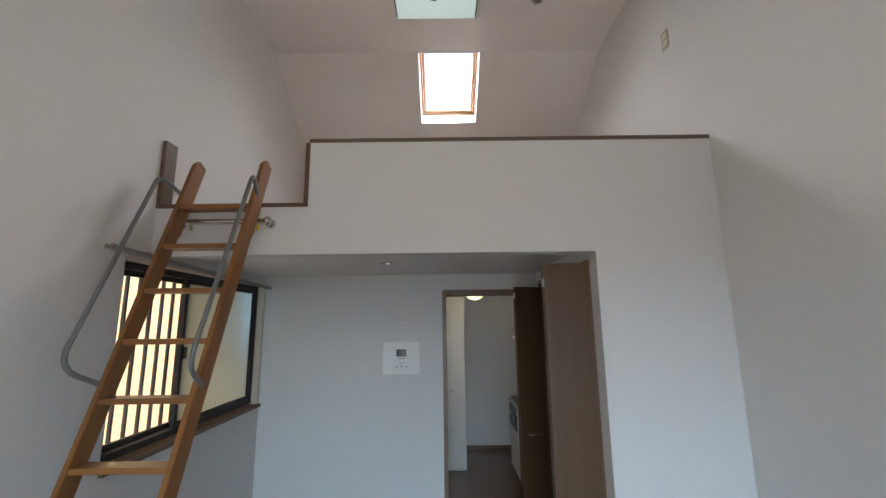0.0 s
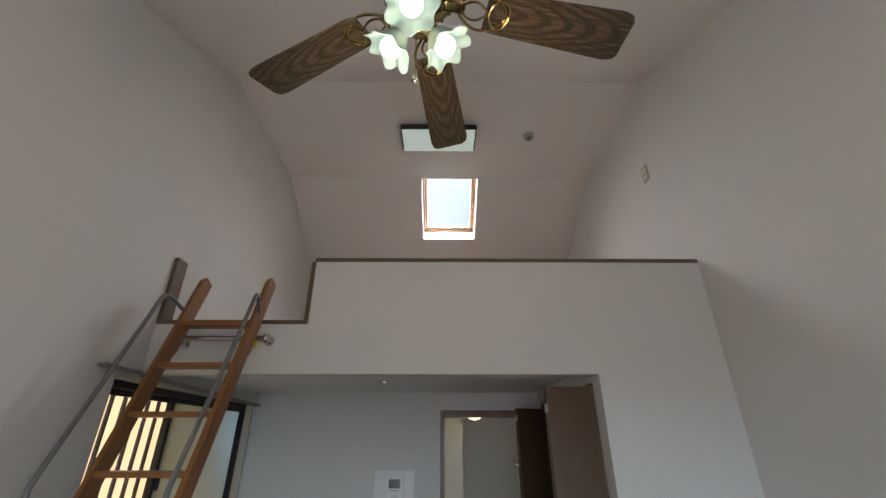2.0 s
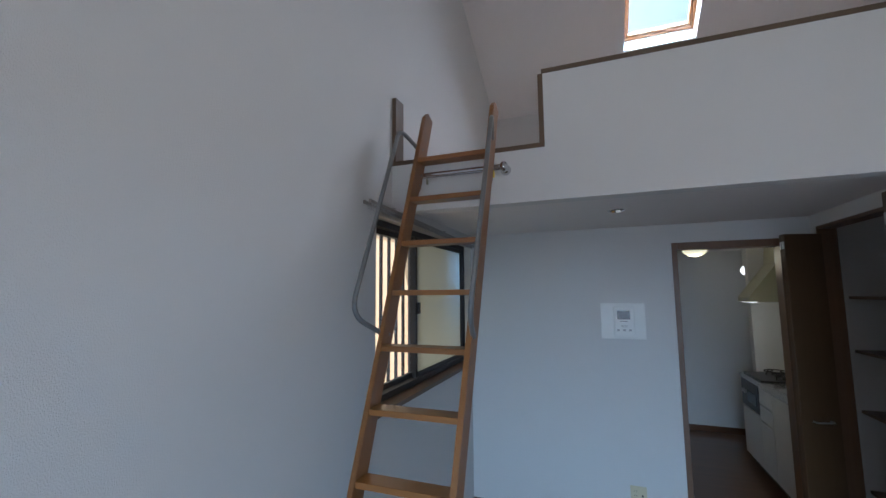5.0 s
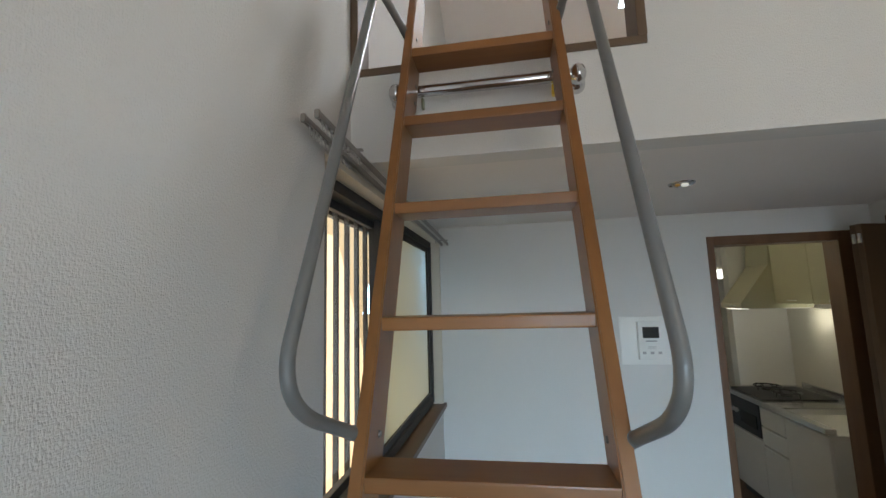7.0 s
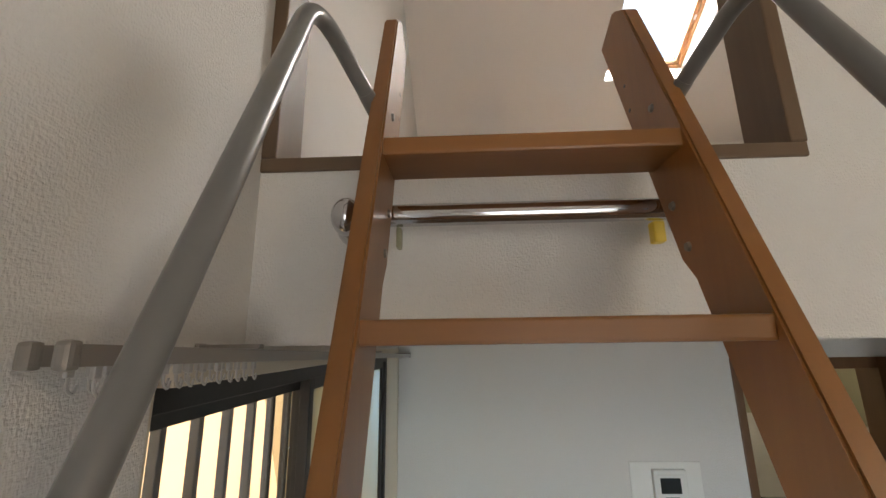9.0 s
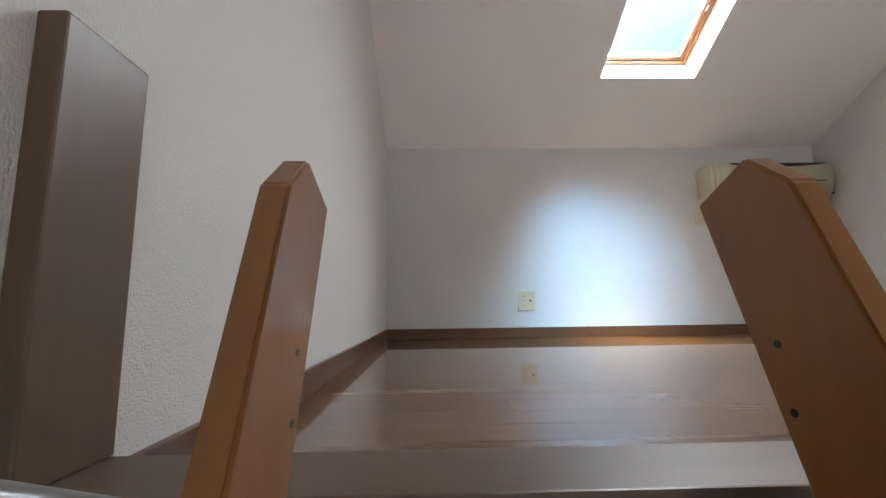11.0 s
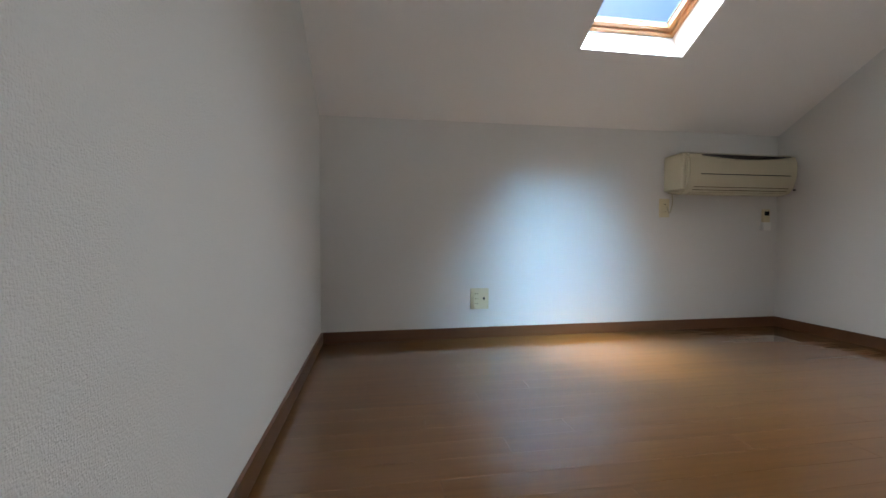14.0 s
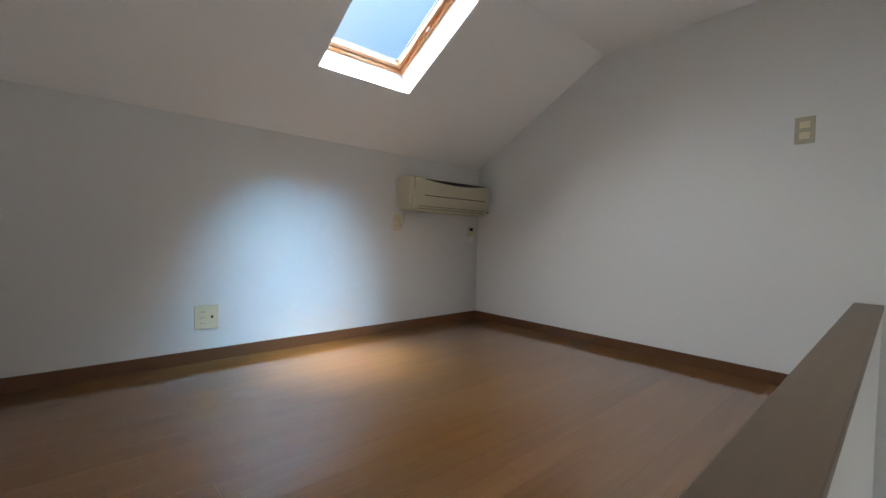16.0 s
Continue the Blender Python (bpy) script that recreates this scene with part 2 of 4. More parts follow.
LAMPGLASS = plain("frosted lamp cover", (0.75, 0.85, 0.83), 0.3, 0, 0.02, 0, ((0.70, 0.95, 0.92), 0.42))
BULB = plain("lit bulb", (0.9, 0.9, 0.85), 0.3, 0, 0.02, 0, ((1.0, 0.97, 0.88), 2.4))
DOME = plain("lit dome", (0.9, 0.88, 0.75), 0.3, 0, 0.02, 0, ((1.0, 0.90, 0.55), 1.0))
SHADEG = plain("frosted tulip glass", (0.42, 0.60, 0.57), 0.35, 0, 0.06)
SHADEG.node_tree.nodes["Principled BSDF"].inputs["Transmission Weight"].default_value = 0.35
SHADEG.node_tree.nodes["Principled BSDF"].inputs["Emission Color"].default_value = (0.75, 0.95, 0.85, 1)
GLASS = clear_glass("clear glass")
FROST, _n, _l, _b = material("frosted glass")
_t, _m = _n.new("ShaderNodeBsdfTranslucent"), _n.new("ShaderNodeMixShader")
_t.inputs[0].default_value = (0.40, 0.45, 0.45, 1)
_b.inputs["Transmission Weight"].default_value, _b.inputs["Roughness"].default_value = 1.0, 0.75
_m.inputs[0].default_value = 0.9
_l.new(_b.outputs[0], _m.inputs[1])
_l.new(_t.outputs[0], _m.inputs[2])
_l.new(_m.outputs[0], _n["Material Output"].inputs[0])
CRYSTAL = clear_glass("crystal", 0.05, (0.9, 0.95, 0.8))


# Backdrop whose light is put in as emission, graded by height.
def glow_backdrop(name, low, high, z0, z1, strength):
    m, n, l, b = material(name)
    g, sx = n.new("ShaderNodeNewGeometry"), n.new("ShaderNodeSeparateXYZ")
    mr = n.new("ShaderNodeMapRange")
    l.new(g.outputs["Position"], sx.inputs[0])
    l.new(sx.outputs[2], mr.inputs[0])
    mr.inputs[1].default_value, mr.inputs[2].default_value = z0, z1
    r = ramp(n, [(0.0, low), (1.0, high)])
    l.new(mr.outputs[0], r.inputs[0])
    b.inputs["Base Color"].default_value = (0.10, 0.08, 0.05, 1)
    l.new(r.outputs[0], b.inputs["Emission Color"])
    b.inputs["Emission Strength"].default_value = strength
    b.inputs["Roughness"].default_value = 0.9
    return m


# The wall's sunlight is painted in as a warm glow, paler towards the top.
NEIGHBOUR = glow_backdrop("cream wall with sunlight as glow", (0.92, 0.60, 0.28), (0.98, 0.72, 0.42), 0.6, 2.6, 1.0)
SKYCARD = plain("pale sky", (0.4, 0.6, 0.9), 0.9, 0, 0.01, 0, ((0.68, 0.83, 1.0), 1.0))


def sky_sheet(name):
    """Open sky that clears from a white haze in the west to blue in the east."""
    m, n, l, b = material(name)
    g, sx, mr = n.new("ShaderNodeNewGeometry"), n.new("ShaderNodeSeparateXYZ"), n.new("ShaderNodeMapRange")
    l.new(g.outputs["Position"], sx.inputs[0])
    l.new(sx.outputs[0], mr.inputs[0])
    mr.inputs[1].default_value, mr.inputs[2].default_value = 1.5, 6.5
    cloud = noise_tex(n, l, coords(n, l), 0.5, 4)
    mix = n.new("ShaderNodeMath")
    mix.operation = "MULTIPLY_ADD"
    mix.inputs[1].default_value = 0.35
    l.new(cloud, mix.inputs[0])
    l.new(mr.outputs[0], mix.inputs[2])
    r = ramp(n, [(0.12, (1.0, 1.04, 1.08)), (0.55, (0.66, 0.82, 1.12)), (1.0, (0.24, 0.50, 0.95))])
    l.new(mix.outputs[0], r.inputs[0])
    b.inputs["Base Color"].default_value = (0.4, 0.6, 0.9, 1)
    l.new(r.outputs[0], b.inputs["Emission Color"])
    b.inputs["Emission Strength"].default_value = 1.0
    return m


ROOFSKY = sky_sheet("hazy blue sky")


# ---- mesh tools ----
def box(bm, lo, hi, bev=0.0, seg=2):
    """A block between two corners, with rounded edges if asked."""
    lo, hi = Vector(lo), Vector(hi)
    r = bmesh.ops.create_cube(bm, size=1.0, matrix=Matrix.Translation((lo + hi) / 2) @ Matrix.Diagonal((*(hi - lo), 1)))
    if bev:
        edges = {e for v in r["verts"] for e in v.link_edges}
        bmesh.ops.bevel(bm, geom=list(edges), offset=bev, segments=seg, affect="EDGES", profile=0.6)
    return bm


def blocks(*items, bev=0.0):
    bm = bmesh.new()
    for lo, hi in items:
        box(bm, lo, hi, bev)
    return bm


def cyl(bm, a, b, r, r2=None, seg=24):
    a, b = Vector(a), Vector(b)
    d = b - a
    m = Matrix.Translation((a + b) / 2) @ d.to_track_quat("Z", "Y").to_matrix().to_4x4()
    bmesh.ops.create_cone(bm, cap_ends=True, segments=seg, radius1=r, radius2=r if r2 is None else r2, depth=d.length, matrix=m)
    return bm


def ball(bm, at, r, squash=(1, 1, 1), u=20, v=12):
    bmesh.ops.create_uvsphere(bm, u_segments=u, v_segments=v, radius=r, matrix=Matrix.Translation(at) @ Matrix.Diagonal((*squash, 1)))
    return bm


def smooth_path(points, n=8, r=0.06):
    """Straight runs joined by rounded corners."""
    p = [Vector(q) for q in points]
    out = [p[0]]
    for i, (a, b, c) in enumerate(zip(p, p[1:], p[2:])):
        k = min(r[i] if isinstance(r, tuple) else r, (a - b).length * 0.45, (c - b).length * 0.45)
        s, e = b + (a - b).normalized() * k, b + (c - b).normalized() * k
        for j in range(n + 1):
            t = j / n
            out.append(s * (1 - t) ** 2 + b * 2 * t * (1 - t) + e * t * t)
    out.append(p[-1])
    return out


def tube(bm, pts, r, seg=16):
    """A round tube along a line of points."""
    rings, side = [], None
    for i, p in enumerate(pts):
        d = (pts[min(i + 1, len(pts) - 1)] - pts[max(i - 1, 0)]).normalized()
        side = Vector((1, 0.02, 0.01)) if side is None else side
        side = (side - d * side.dot(d)).normalized()
        up = d.cross(side)
        rings.append([bm.verts.new(p + (side * math.cos(a) + up * math.sin(a)) * r) for a in (math.tau * k / seg for k in range(seg))])
    for a, b in zip(rings, rings[1:]):
        for k in range(seg):
            bm.faces.new((a[k], a[(k + 1) % seg], b[(k + 1) % seg], b[k]))
    bm.faces.new(rings[0][::-1])
    bm.faces.new(rings[-1])
    return bm


def lathe(bm, profile, at=(0, 0, 0), seg=32, wave=None):
    """Turns (radius, height) pairs about a vertical axis. wave(radius, height, angle) may move the rim."""
    rings = []
    for r, z in profile:
        ring = []
        for k in range(seg):
            a = math.tau * k / seg
            rr, zz = wave(r, z, a) if wave else (r, z)
            ring.append(bm.verts.new(Vector(at) + Vector((rr * math.cos(a), rr * math.sin(a), zz))))
        rings.append(ring)
    for a, b in zip(rings, rings[1:]):
        for k in range(seg):
            bm.faces.new((a[k], a[(k + 1) % seg], b[(k + 1) % seg], b[k]))
    return bm


def prism(bm, outline, normal_axis, lo, hi):
    """Extrudes a flat outline of (u, v) pairs along one axis from lo to hi."""
    def place(u, v, w):
        return {"x": (w, u, v), "y": (u, w, v), "z": (u, v, w)}[normal_axis]
    a = [bm.verts.new(place(u, v, lo)) for u, v in outline]
    b = [bm.verts.new(place(u, v, hi)) for u, v in outline]
    bm.faces.new(a[::-1])
    bm.faces.new(b)
    for k in range(len(a)):
        j = (k + 1) % len(a)
        bm.faces.new((a[k], a[j], b[j], b[k]))
    bmesh.ops.recalc_face_normals(bm, faces=bm.faces[:])
    return bm


def mesh(name, bm, mat, smooth=False):
    bmesh.ops.recalc_face_normals(bm, faces=bm.faces[:])
    me = bpy.data.meshes.new(name)
    bm.to_mesh(me)
    bm.free()
    me.materials.append(mat)
    if smooth:
        me.shade_smooth()
        me.set_sharp_from_angle(angle=radians(40))
    return me


def thing(name, bm, mat, label, category, kind="", group="", smooth=False):
    return tagged(new(name, mesh(name, bm, mat, smooth)), label, category, group, kind)


def holder(name, label, category, group="", kind="", at=(0, 0, 0)):
    ob = tagged(new(name), label, category, group, kind)
    ob.location = at
    ob.empty_display_size = 0.05
    return ob


def part(name, bm, mat, parent, label="", smooth=False):
    """One mesh under a thing or a part; the mesh is given in world metres."""
    ob = new(name, mesh(name, bm, mat, smooth))
    ob.parent = parent
    if parent.parent is None:
        ob.matrix_parent_inverse = Matrix.Translation(-parent.location)
    return tagged(ob, label) if label else ob


def structure(name, bm, mat, label, category):
    return thing(name, bm, mat, label, category, "structure")


# ---- the large structure ----
W0, W1, WZ0, WZ1 = WIN
structure("wall_west", blocks(
    ((-0.14, SOUTH - 0.1, 0), (0, W0, 4.4)), ((-0.14, W1, 0), (0, KITCHEN_N + 0.1, 4.4)),
    ((-0.14, W0, 0), (0, W1, WZ0)), ((-0.14, W0, WZ1), (0, W1, 4.4))), PAPER,
    "white textured wallpaper on the wall with the side window", "wall")
structure("wall_east", blocks(((EAST, SOUTH - 0.1, 0), (EAST + 0.14, KITCHEN_N + 0.1, 4.4))), PAPER,
          "plain white textured wallpaper on the long wall", "wall")
structure("wall_loft_front", blocks(
    ((GATE, 0, BEAM), (EAST, PARA, CAP - 0.022)), ((0, 0, BEAM), (GATE, PARA, 2.357)),
    ((CLOSET, 0, 0), (EAST, PARA, BEAM))), PAPER,
    "white wallpapered parapet and pier in front of the loft", "wall")
D0, D1, DZ = DOOR
structure("wall_alcove_back", blocks(
    ((0, BACK, 0), (D0, BACK + 0.1, UNDER)), ((D1, BACK, 0), (EAST, BACK + 0.1, UNDER)),
    ((D0, BACK, DZ), (D1, BACK + 0.1, UNDER))), PAPER, "white wallpapered wall with the kitchen doorway", "wall")
structure("wall_north", blocks(((0, NORTH, LOFT), (EAST, NORTH + 0.1, KNEE + 0.05))), PAPER,
          "low white wallpapered wall at the end of the loft", "wall")
structure("wall_south", blocks(
    ((0, SOUTH - 0.1, 0), (0.6, SOUTH, 3.0)), ((2.3, SOUTH - 0.1, 0), (EAST, SOUTH, 3.0)),
    ((0.6, SOUTH - 0.1, 2.05), (2.3, SOUTH, 3.0)), ((0.6, SOUTH - 0.1, 0), (2.3, SOUTH, 0.1))), PAPER,
    "white wallpapered wall around the balcony window", "wall")
structure("backdrop", blocks(((-5.0, -12.1, -0.5), (8.0, -12.0, 6.0))), SKYCARD,
          "pale bright daylight outside the balcony window", "backdrop")

# closet side wall and its inside
C0, C1, CZ = 0.140, 1.300, 2.075
structure("wall_closet", blocks(
    ((CLOSET, PARA, CZ), (CLOSET + 0.08, BACK, UNDER)), ((CLOSET, C1 + 0.02, 0), (CLOSET + 0.08, BACK, CZ)),
    ((CLOSET + 0.004, PARA, 0), (CLOSET + 0.08, C0 - 0.02, CZ))), PAPER,
    "white wall above and beside the closet opening", "wall")

# the slab of the loft, with flooring laid on it further down
structure("ceiling_alcove", blocks(((0, PARA, UNDER), (EAST, KITCHEN_N, UNDER + 0.07))), CEIL,
          "off-white papered ceiling under the loft and in the kitchen", "ceiling")
structure("floor", blocks(((0, SOUTH, -0.12), (EAST, KITCHEN_N, -0.004))), FLOOR_W,
          "brown wooden flooring of the room and kitchen", "floor")
structure("floor_loft", blocks(((0.002, PARA + 0.002, UNDER + 0.071), (EAST - 0.002, NORTH - 0.002, LOFT - 0.012))), FLOOR_W,
          "glossy brown plank flooring of the loft", "floor")


def roof_ceiling():
    """The folded ceiling with the skylight's well cut through its north slope."""
    bm = bmesh.new()
    thick = 0.2

    def slab(x0, x1, ya, yb):
        a, b = roof_north(0, ya), roof_north(0, yb)
        c, d = roof_north(0, yb, thick), roof_north(0, ya, thick)
        prism(bm, [(p.y, p.z) for p in (a, b, c, d)], "x", x0, x1)
    top_y = BEND_Y + 0.012
    slab(0, SKY[0], NORTH + 0.12, BEND_Y)
    slab(SKY[1], EAST, NORTH + 0.12, BEND_Y)
    slab(SKY[0], SKY[1], NORTH + 0.12, SKY[2])
    slab(SKY[0], SKY[1], top_y, BEND_Y)
    end = SOUTH - 0.1
    prism(bm, [(BEND_Y, BEND_Z), (RIDGE_Y, RIDGE_Z), (RIDGE_Y, RIDGE_Z + 0.2),
               (roof_north(0, BEND_Y, thick).y, roof_north(0, BEND_Y, thick).z)], "x", 0, EAST)
    prism(bm, [(RIDGE_Y, RIDGE_Z), (end, roof_south(end)), (end, roof_south(end) + 0.2), (RIDGE_Y, RIDGE_Z + 0.2)], "x", 0, EAST)
    return bm


structure("ceiling", roof_ceiling(), CEIL, "off-white papered sloping ceiling, folded at the ridge", "ceiling")

# kitchen shell
structure("wall_kitchen_north", blocks(((0, KITCHEN_N, 0), (EAST, KITCHEN_N + 0.1, UNDER))), PAPER, "white wall at the end of the kitchen", "wall")
structure("wall_kitchen_east", blocks(((KITCHEN_E, BACK + 0.1, 0), (EAST, KITCHEN_N, UNDER))), TILEW, "pale wall behind the kitchen counter", "wall")
structure("wall_kitchen_west", blocks(((1.45, 3.215, 0), (1.775, 3.32, UNDER)), ((1.2, BACK + 0.1, 0), (1.3, 3.215, UNDER)), ((2.47, 3.25, 0), (KITCHEN_E, 3.35, UNDER))), PAPER, "white wall corner in the kitchen", "wall")

# ---- trims ----
def lining(name, items, mat, label, category="trim"):
    return structure(name, blocks(*items, bev=0.0025), mat, label, category)


lining("trim_parapet_cap", [((GATE - 0.006, -0.005, CAP - 0.022), (EAST, PARA + 0.005, CAP))], CAPTOP,
       "brown wooden cap board along the top of the parapet")
lining("trim_gate_sill", [((0, -0.005, 2.357), (GATE - 0.002, PARA + 0.005, 2.379))], BROWN, "dark brown wooden sill of the ladder gap")
lining("trim_gate_jamb_east", [((GATE - 0.024, -0.005, 2.3795), (GATE, PARA + 0.005, CAP - 0.0225))], BROWN_V, "dark brown wooden jamb of the ladder gap")
lining("trim_gate_jamb_west", [((0, -0.005, 2.3795), (0.024, PARA + 0.005, CAP))], BROWN_V, "dark brown wooden board upright against the wall")
lining("trim_doorway_west", [((D0 - 0.022, BACK - 0.008, 0), (D0 + 0.012, BACK + 0.108, DZ + 0.035))], CASING, "brown doorway casing")
lining("trim_doorway_east", [((D1 - 0.025, BACK - 0.008, 0), (D1 + 0.045, BACK + 0.108, DZ + 0.035))], CASING, "brown doorway casing")
lining("trim_doorway_head", [((D0 + 0.0125, BACK - 0.008, DZ - 0.015), (D1 - 0.0255, BACK + 0.108, DZ + 0.035))], CASING, "brown doorway head casing")
lining("trim_closet_south", [((CLOSET - 0.006, C0 - 0.02, 0), (CLOSET + 0.09, C0, CZ))], CASING, "brown closet jamb")
lining("trim_closet_north", [((CLOSET - 0.006, C1, 0), (CLOSET + 0.09, C1 + 0.02, CZ))], CASING, "brown closet jamb")
lining("trim_closet_head", [((CLOSET - 0.006, C0 + 0.0005, CZ - 0.02), (CLOSET + 0.09, C1 - 0.0005, CZ))], CASING, "brown closet head")
lining("baseboard_alcove", [((0, BACK - 0.012, 0), (D0 - 0.023, BACK, 0.06))], SKIRT, "dark brown wooden skirting board", "baseboard")
lining("baseboard_west", [((0, SOUTH, 0), (0.012, BACK - 0.0125, 0.06))], SKIRT, "dark brown wooden skirting board", "baseboard")
lining("baseboard_kitchen", [((1.3, KITCHEN_N - 0.012, 0), (KITCHEN_E, KITCHEN_N, 0.07))], SKIRT, "dark brown wooden skirting board", "baseboard")
for nm, a, b in (("north", (0.012, NORTH - 0.012, LOFT), (EAST - 0.012, NORTH, LOFT + 0.064)),
                 ("west", (0, PARA + 0.006, LOFT), (0.012, NORTH, LOFT + 0.064)),
                 ("east", (EAST - 0.012, PARA + 0.006, LOFT), (EAST, NORTH, LOFT + 0.064)),
                 ("parapet", (GATE, PARA + 0.0005, LOFT), (EAST - 0.0125, PARA + 0.012, LOFT + 0.064))):
    lining("baseboard_loft_" + nm, [(a, b)], SKIRT, "reddish brown wooden skirting board", "baseboard")

# ---- the ladder ----
LEAN = 0.403                       # metres of y for each metre of z
LX0, LX1 = 0.191, 0.212            # west rail
LX2, LX3 = 0.551, 0.573            # east rail


def front(z):
    """The front edge of the rails at a height."""
    return -0.036 - LEAN * (2.589 - z)


def ladder():
    ob = holder("loft_ladder", "reddish brown wooden loft ladder with grey tube handrails", "ladder", at=(0.378, front(0), 0))
    deep = 0.097
    for x0, x1 in ((LX0, LX1), (LX2, LX3)):
        bm = bmesh.new()
        low = [(front(0.0), 0.0), (front(2.588), 2.588), (0.002, 2.618), (0.062, 2.594),
               (front(2.19) + deep + 0.004, 2.19), (front(2.17) + deep - 0.010, 2.165), (front(0.0) + deep - 0.010, 0.0)]
        prism(bm, low, "x", x0, x1)
        bmesh.ops.bevel(bm, geom=bm.edges[:], offset=0.0025, segments=2, affect="EDGES")
        rail = part("rail", bm, LADDER, ob)
        inner = x1 if x0 == LX0 else x0
        sgn = 1 if x0 == LX0 else -1
        for y, z in ((-0.078, 2.396), (-0.094, 2.257), (-0.114, 2.203), (-0.415, 1.515)):
            b2 = bmesh.new()
            cyl(b2, (inner - sgn * 0.002, y, z), (inner + sgn * 0.003, y, z), 0.0065, 0.0045, 14)
            part("bolt", b2, DULL, rail, "steel bolt head", True)
        for y, z in ((-0.010, 2.475), (-0.017, 2.430)):
            b2 = bmesh.new()
            cyl(b2, (inner - sgn * 0.002, y, z), (inner + sgn * 0.0006, y, z), 0.003, seg=10)
            part("screw_hole", b2, BLACKP, rail, "small dark screw hole")
    # treads, evenly spaced up the rails
    for k in range(11):
        z = 2.338 - 0.2152 * k
        y = front(z) + 0.004
        bm = bmesh.new()
        box(bm, (LX1 - 0.004, y, z - 0.022), (LX2 + 0.004, y + 0.078, z), 0.003)
        part("rung", bm, RUNG, ob)
    # handrails
    for s, xin, xo, y, low in ((-1, LX0, 0.147, -0.203, -0.600), (1, LX3, 0.605, -0.213, -0.590)):
        pts = smooth_path([(xin - s * 0.002, -0.086, 2.398), (xo, y, 2.468), (xo, low, 1.600), (xin - s * 0.002, -0.436, 1.518)], 12, (0.055, 0.09))
        bm = bmesh.new()
        tube(bm, pts, 0.0099)
        rail = part("handrail", bm, GREYTUBE, ob, "grey painted steel tube handrail", True)
        for p, q in ((pts[0], pts[1]), (pts[-1], pts[-2])):
            bm = bmesh.new()
            d = (q - p).normalized()
            cyl(bm, p - d * 0.001, p + d * 0.03, 0.0112, 0.0105)
            part("sleeve", bm, GREYTUBE, rail, smooth=True)
    # hooks over the bar
    for x0, x1, m in ((LX1 + 0.001, LX1 + 0.008, GREYPAD), (LX2 + 0.001, LX2 + 0.016, YELLOW)):
        bm = bmesh.new()
        box(bm, (x0, -0.040, 2.227), (x1, -0.022, 2.256), 0.003)
        part("hook_pad", bm, m, ob, "yellow plastic pad of the ladder hook")


ladder()


def hanging_bar():
    ob = holder("ladder_bar", "polished chrome bar with ball ends on the wall", "bar", at=(0.378, 0, 2.269))
    y, z = -0.047, 2.269
    bm = bmesh.new()
    cyl(bm, (0.145, y, z), (0.618, y, z), 0.0150, seg=28)
    part("bar", bm, CHROME, ob, smooth=True)
    for x in (0.148, 0.616):
        bm = bmesh.new()
        ball(bm, (x, y, z), 0.026, (0.8, 1, 1), 24, 16)
        cap = part("ball_end", bm, CHROME, ob, "chrome ball end", True)
        bm = bmesh.new()
        cyl(bm, (x, y, z), (x, -0.006, z), 0.011)
        part("arm", bm, CHROME, cap, smooth=True)
        bm = bmesh.new()
        lathe(bm, [(0.0, 0.030), (0.012, 0.028), (0.021, 0.020), (0.025, 0.008), (0.026, 0.0)], seg=24)
        bm.transform(Matrix.Translation((x, 0, z - 0.004)) @ Matrix.Rotation(radians(90), 4, "X"))
        part("flange", bm, CHROME, cap, smooth=True)


hanging_bar()


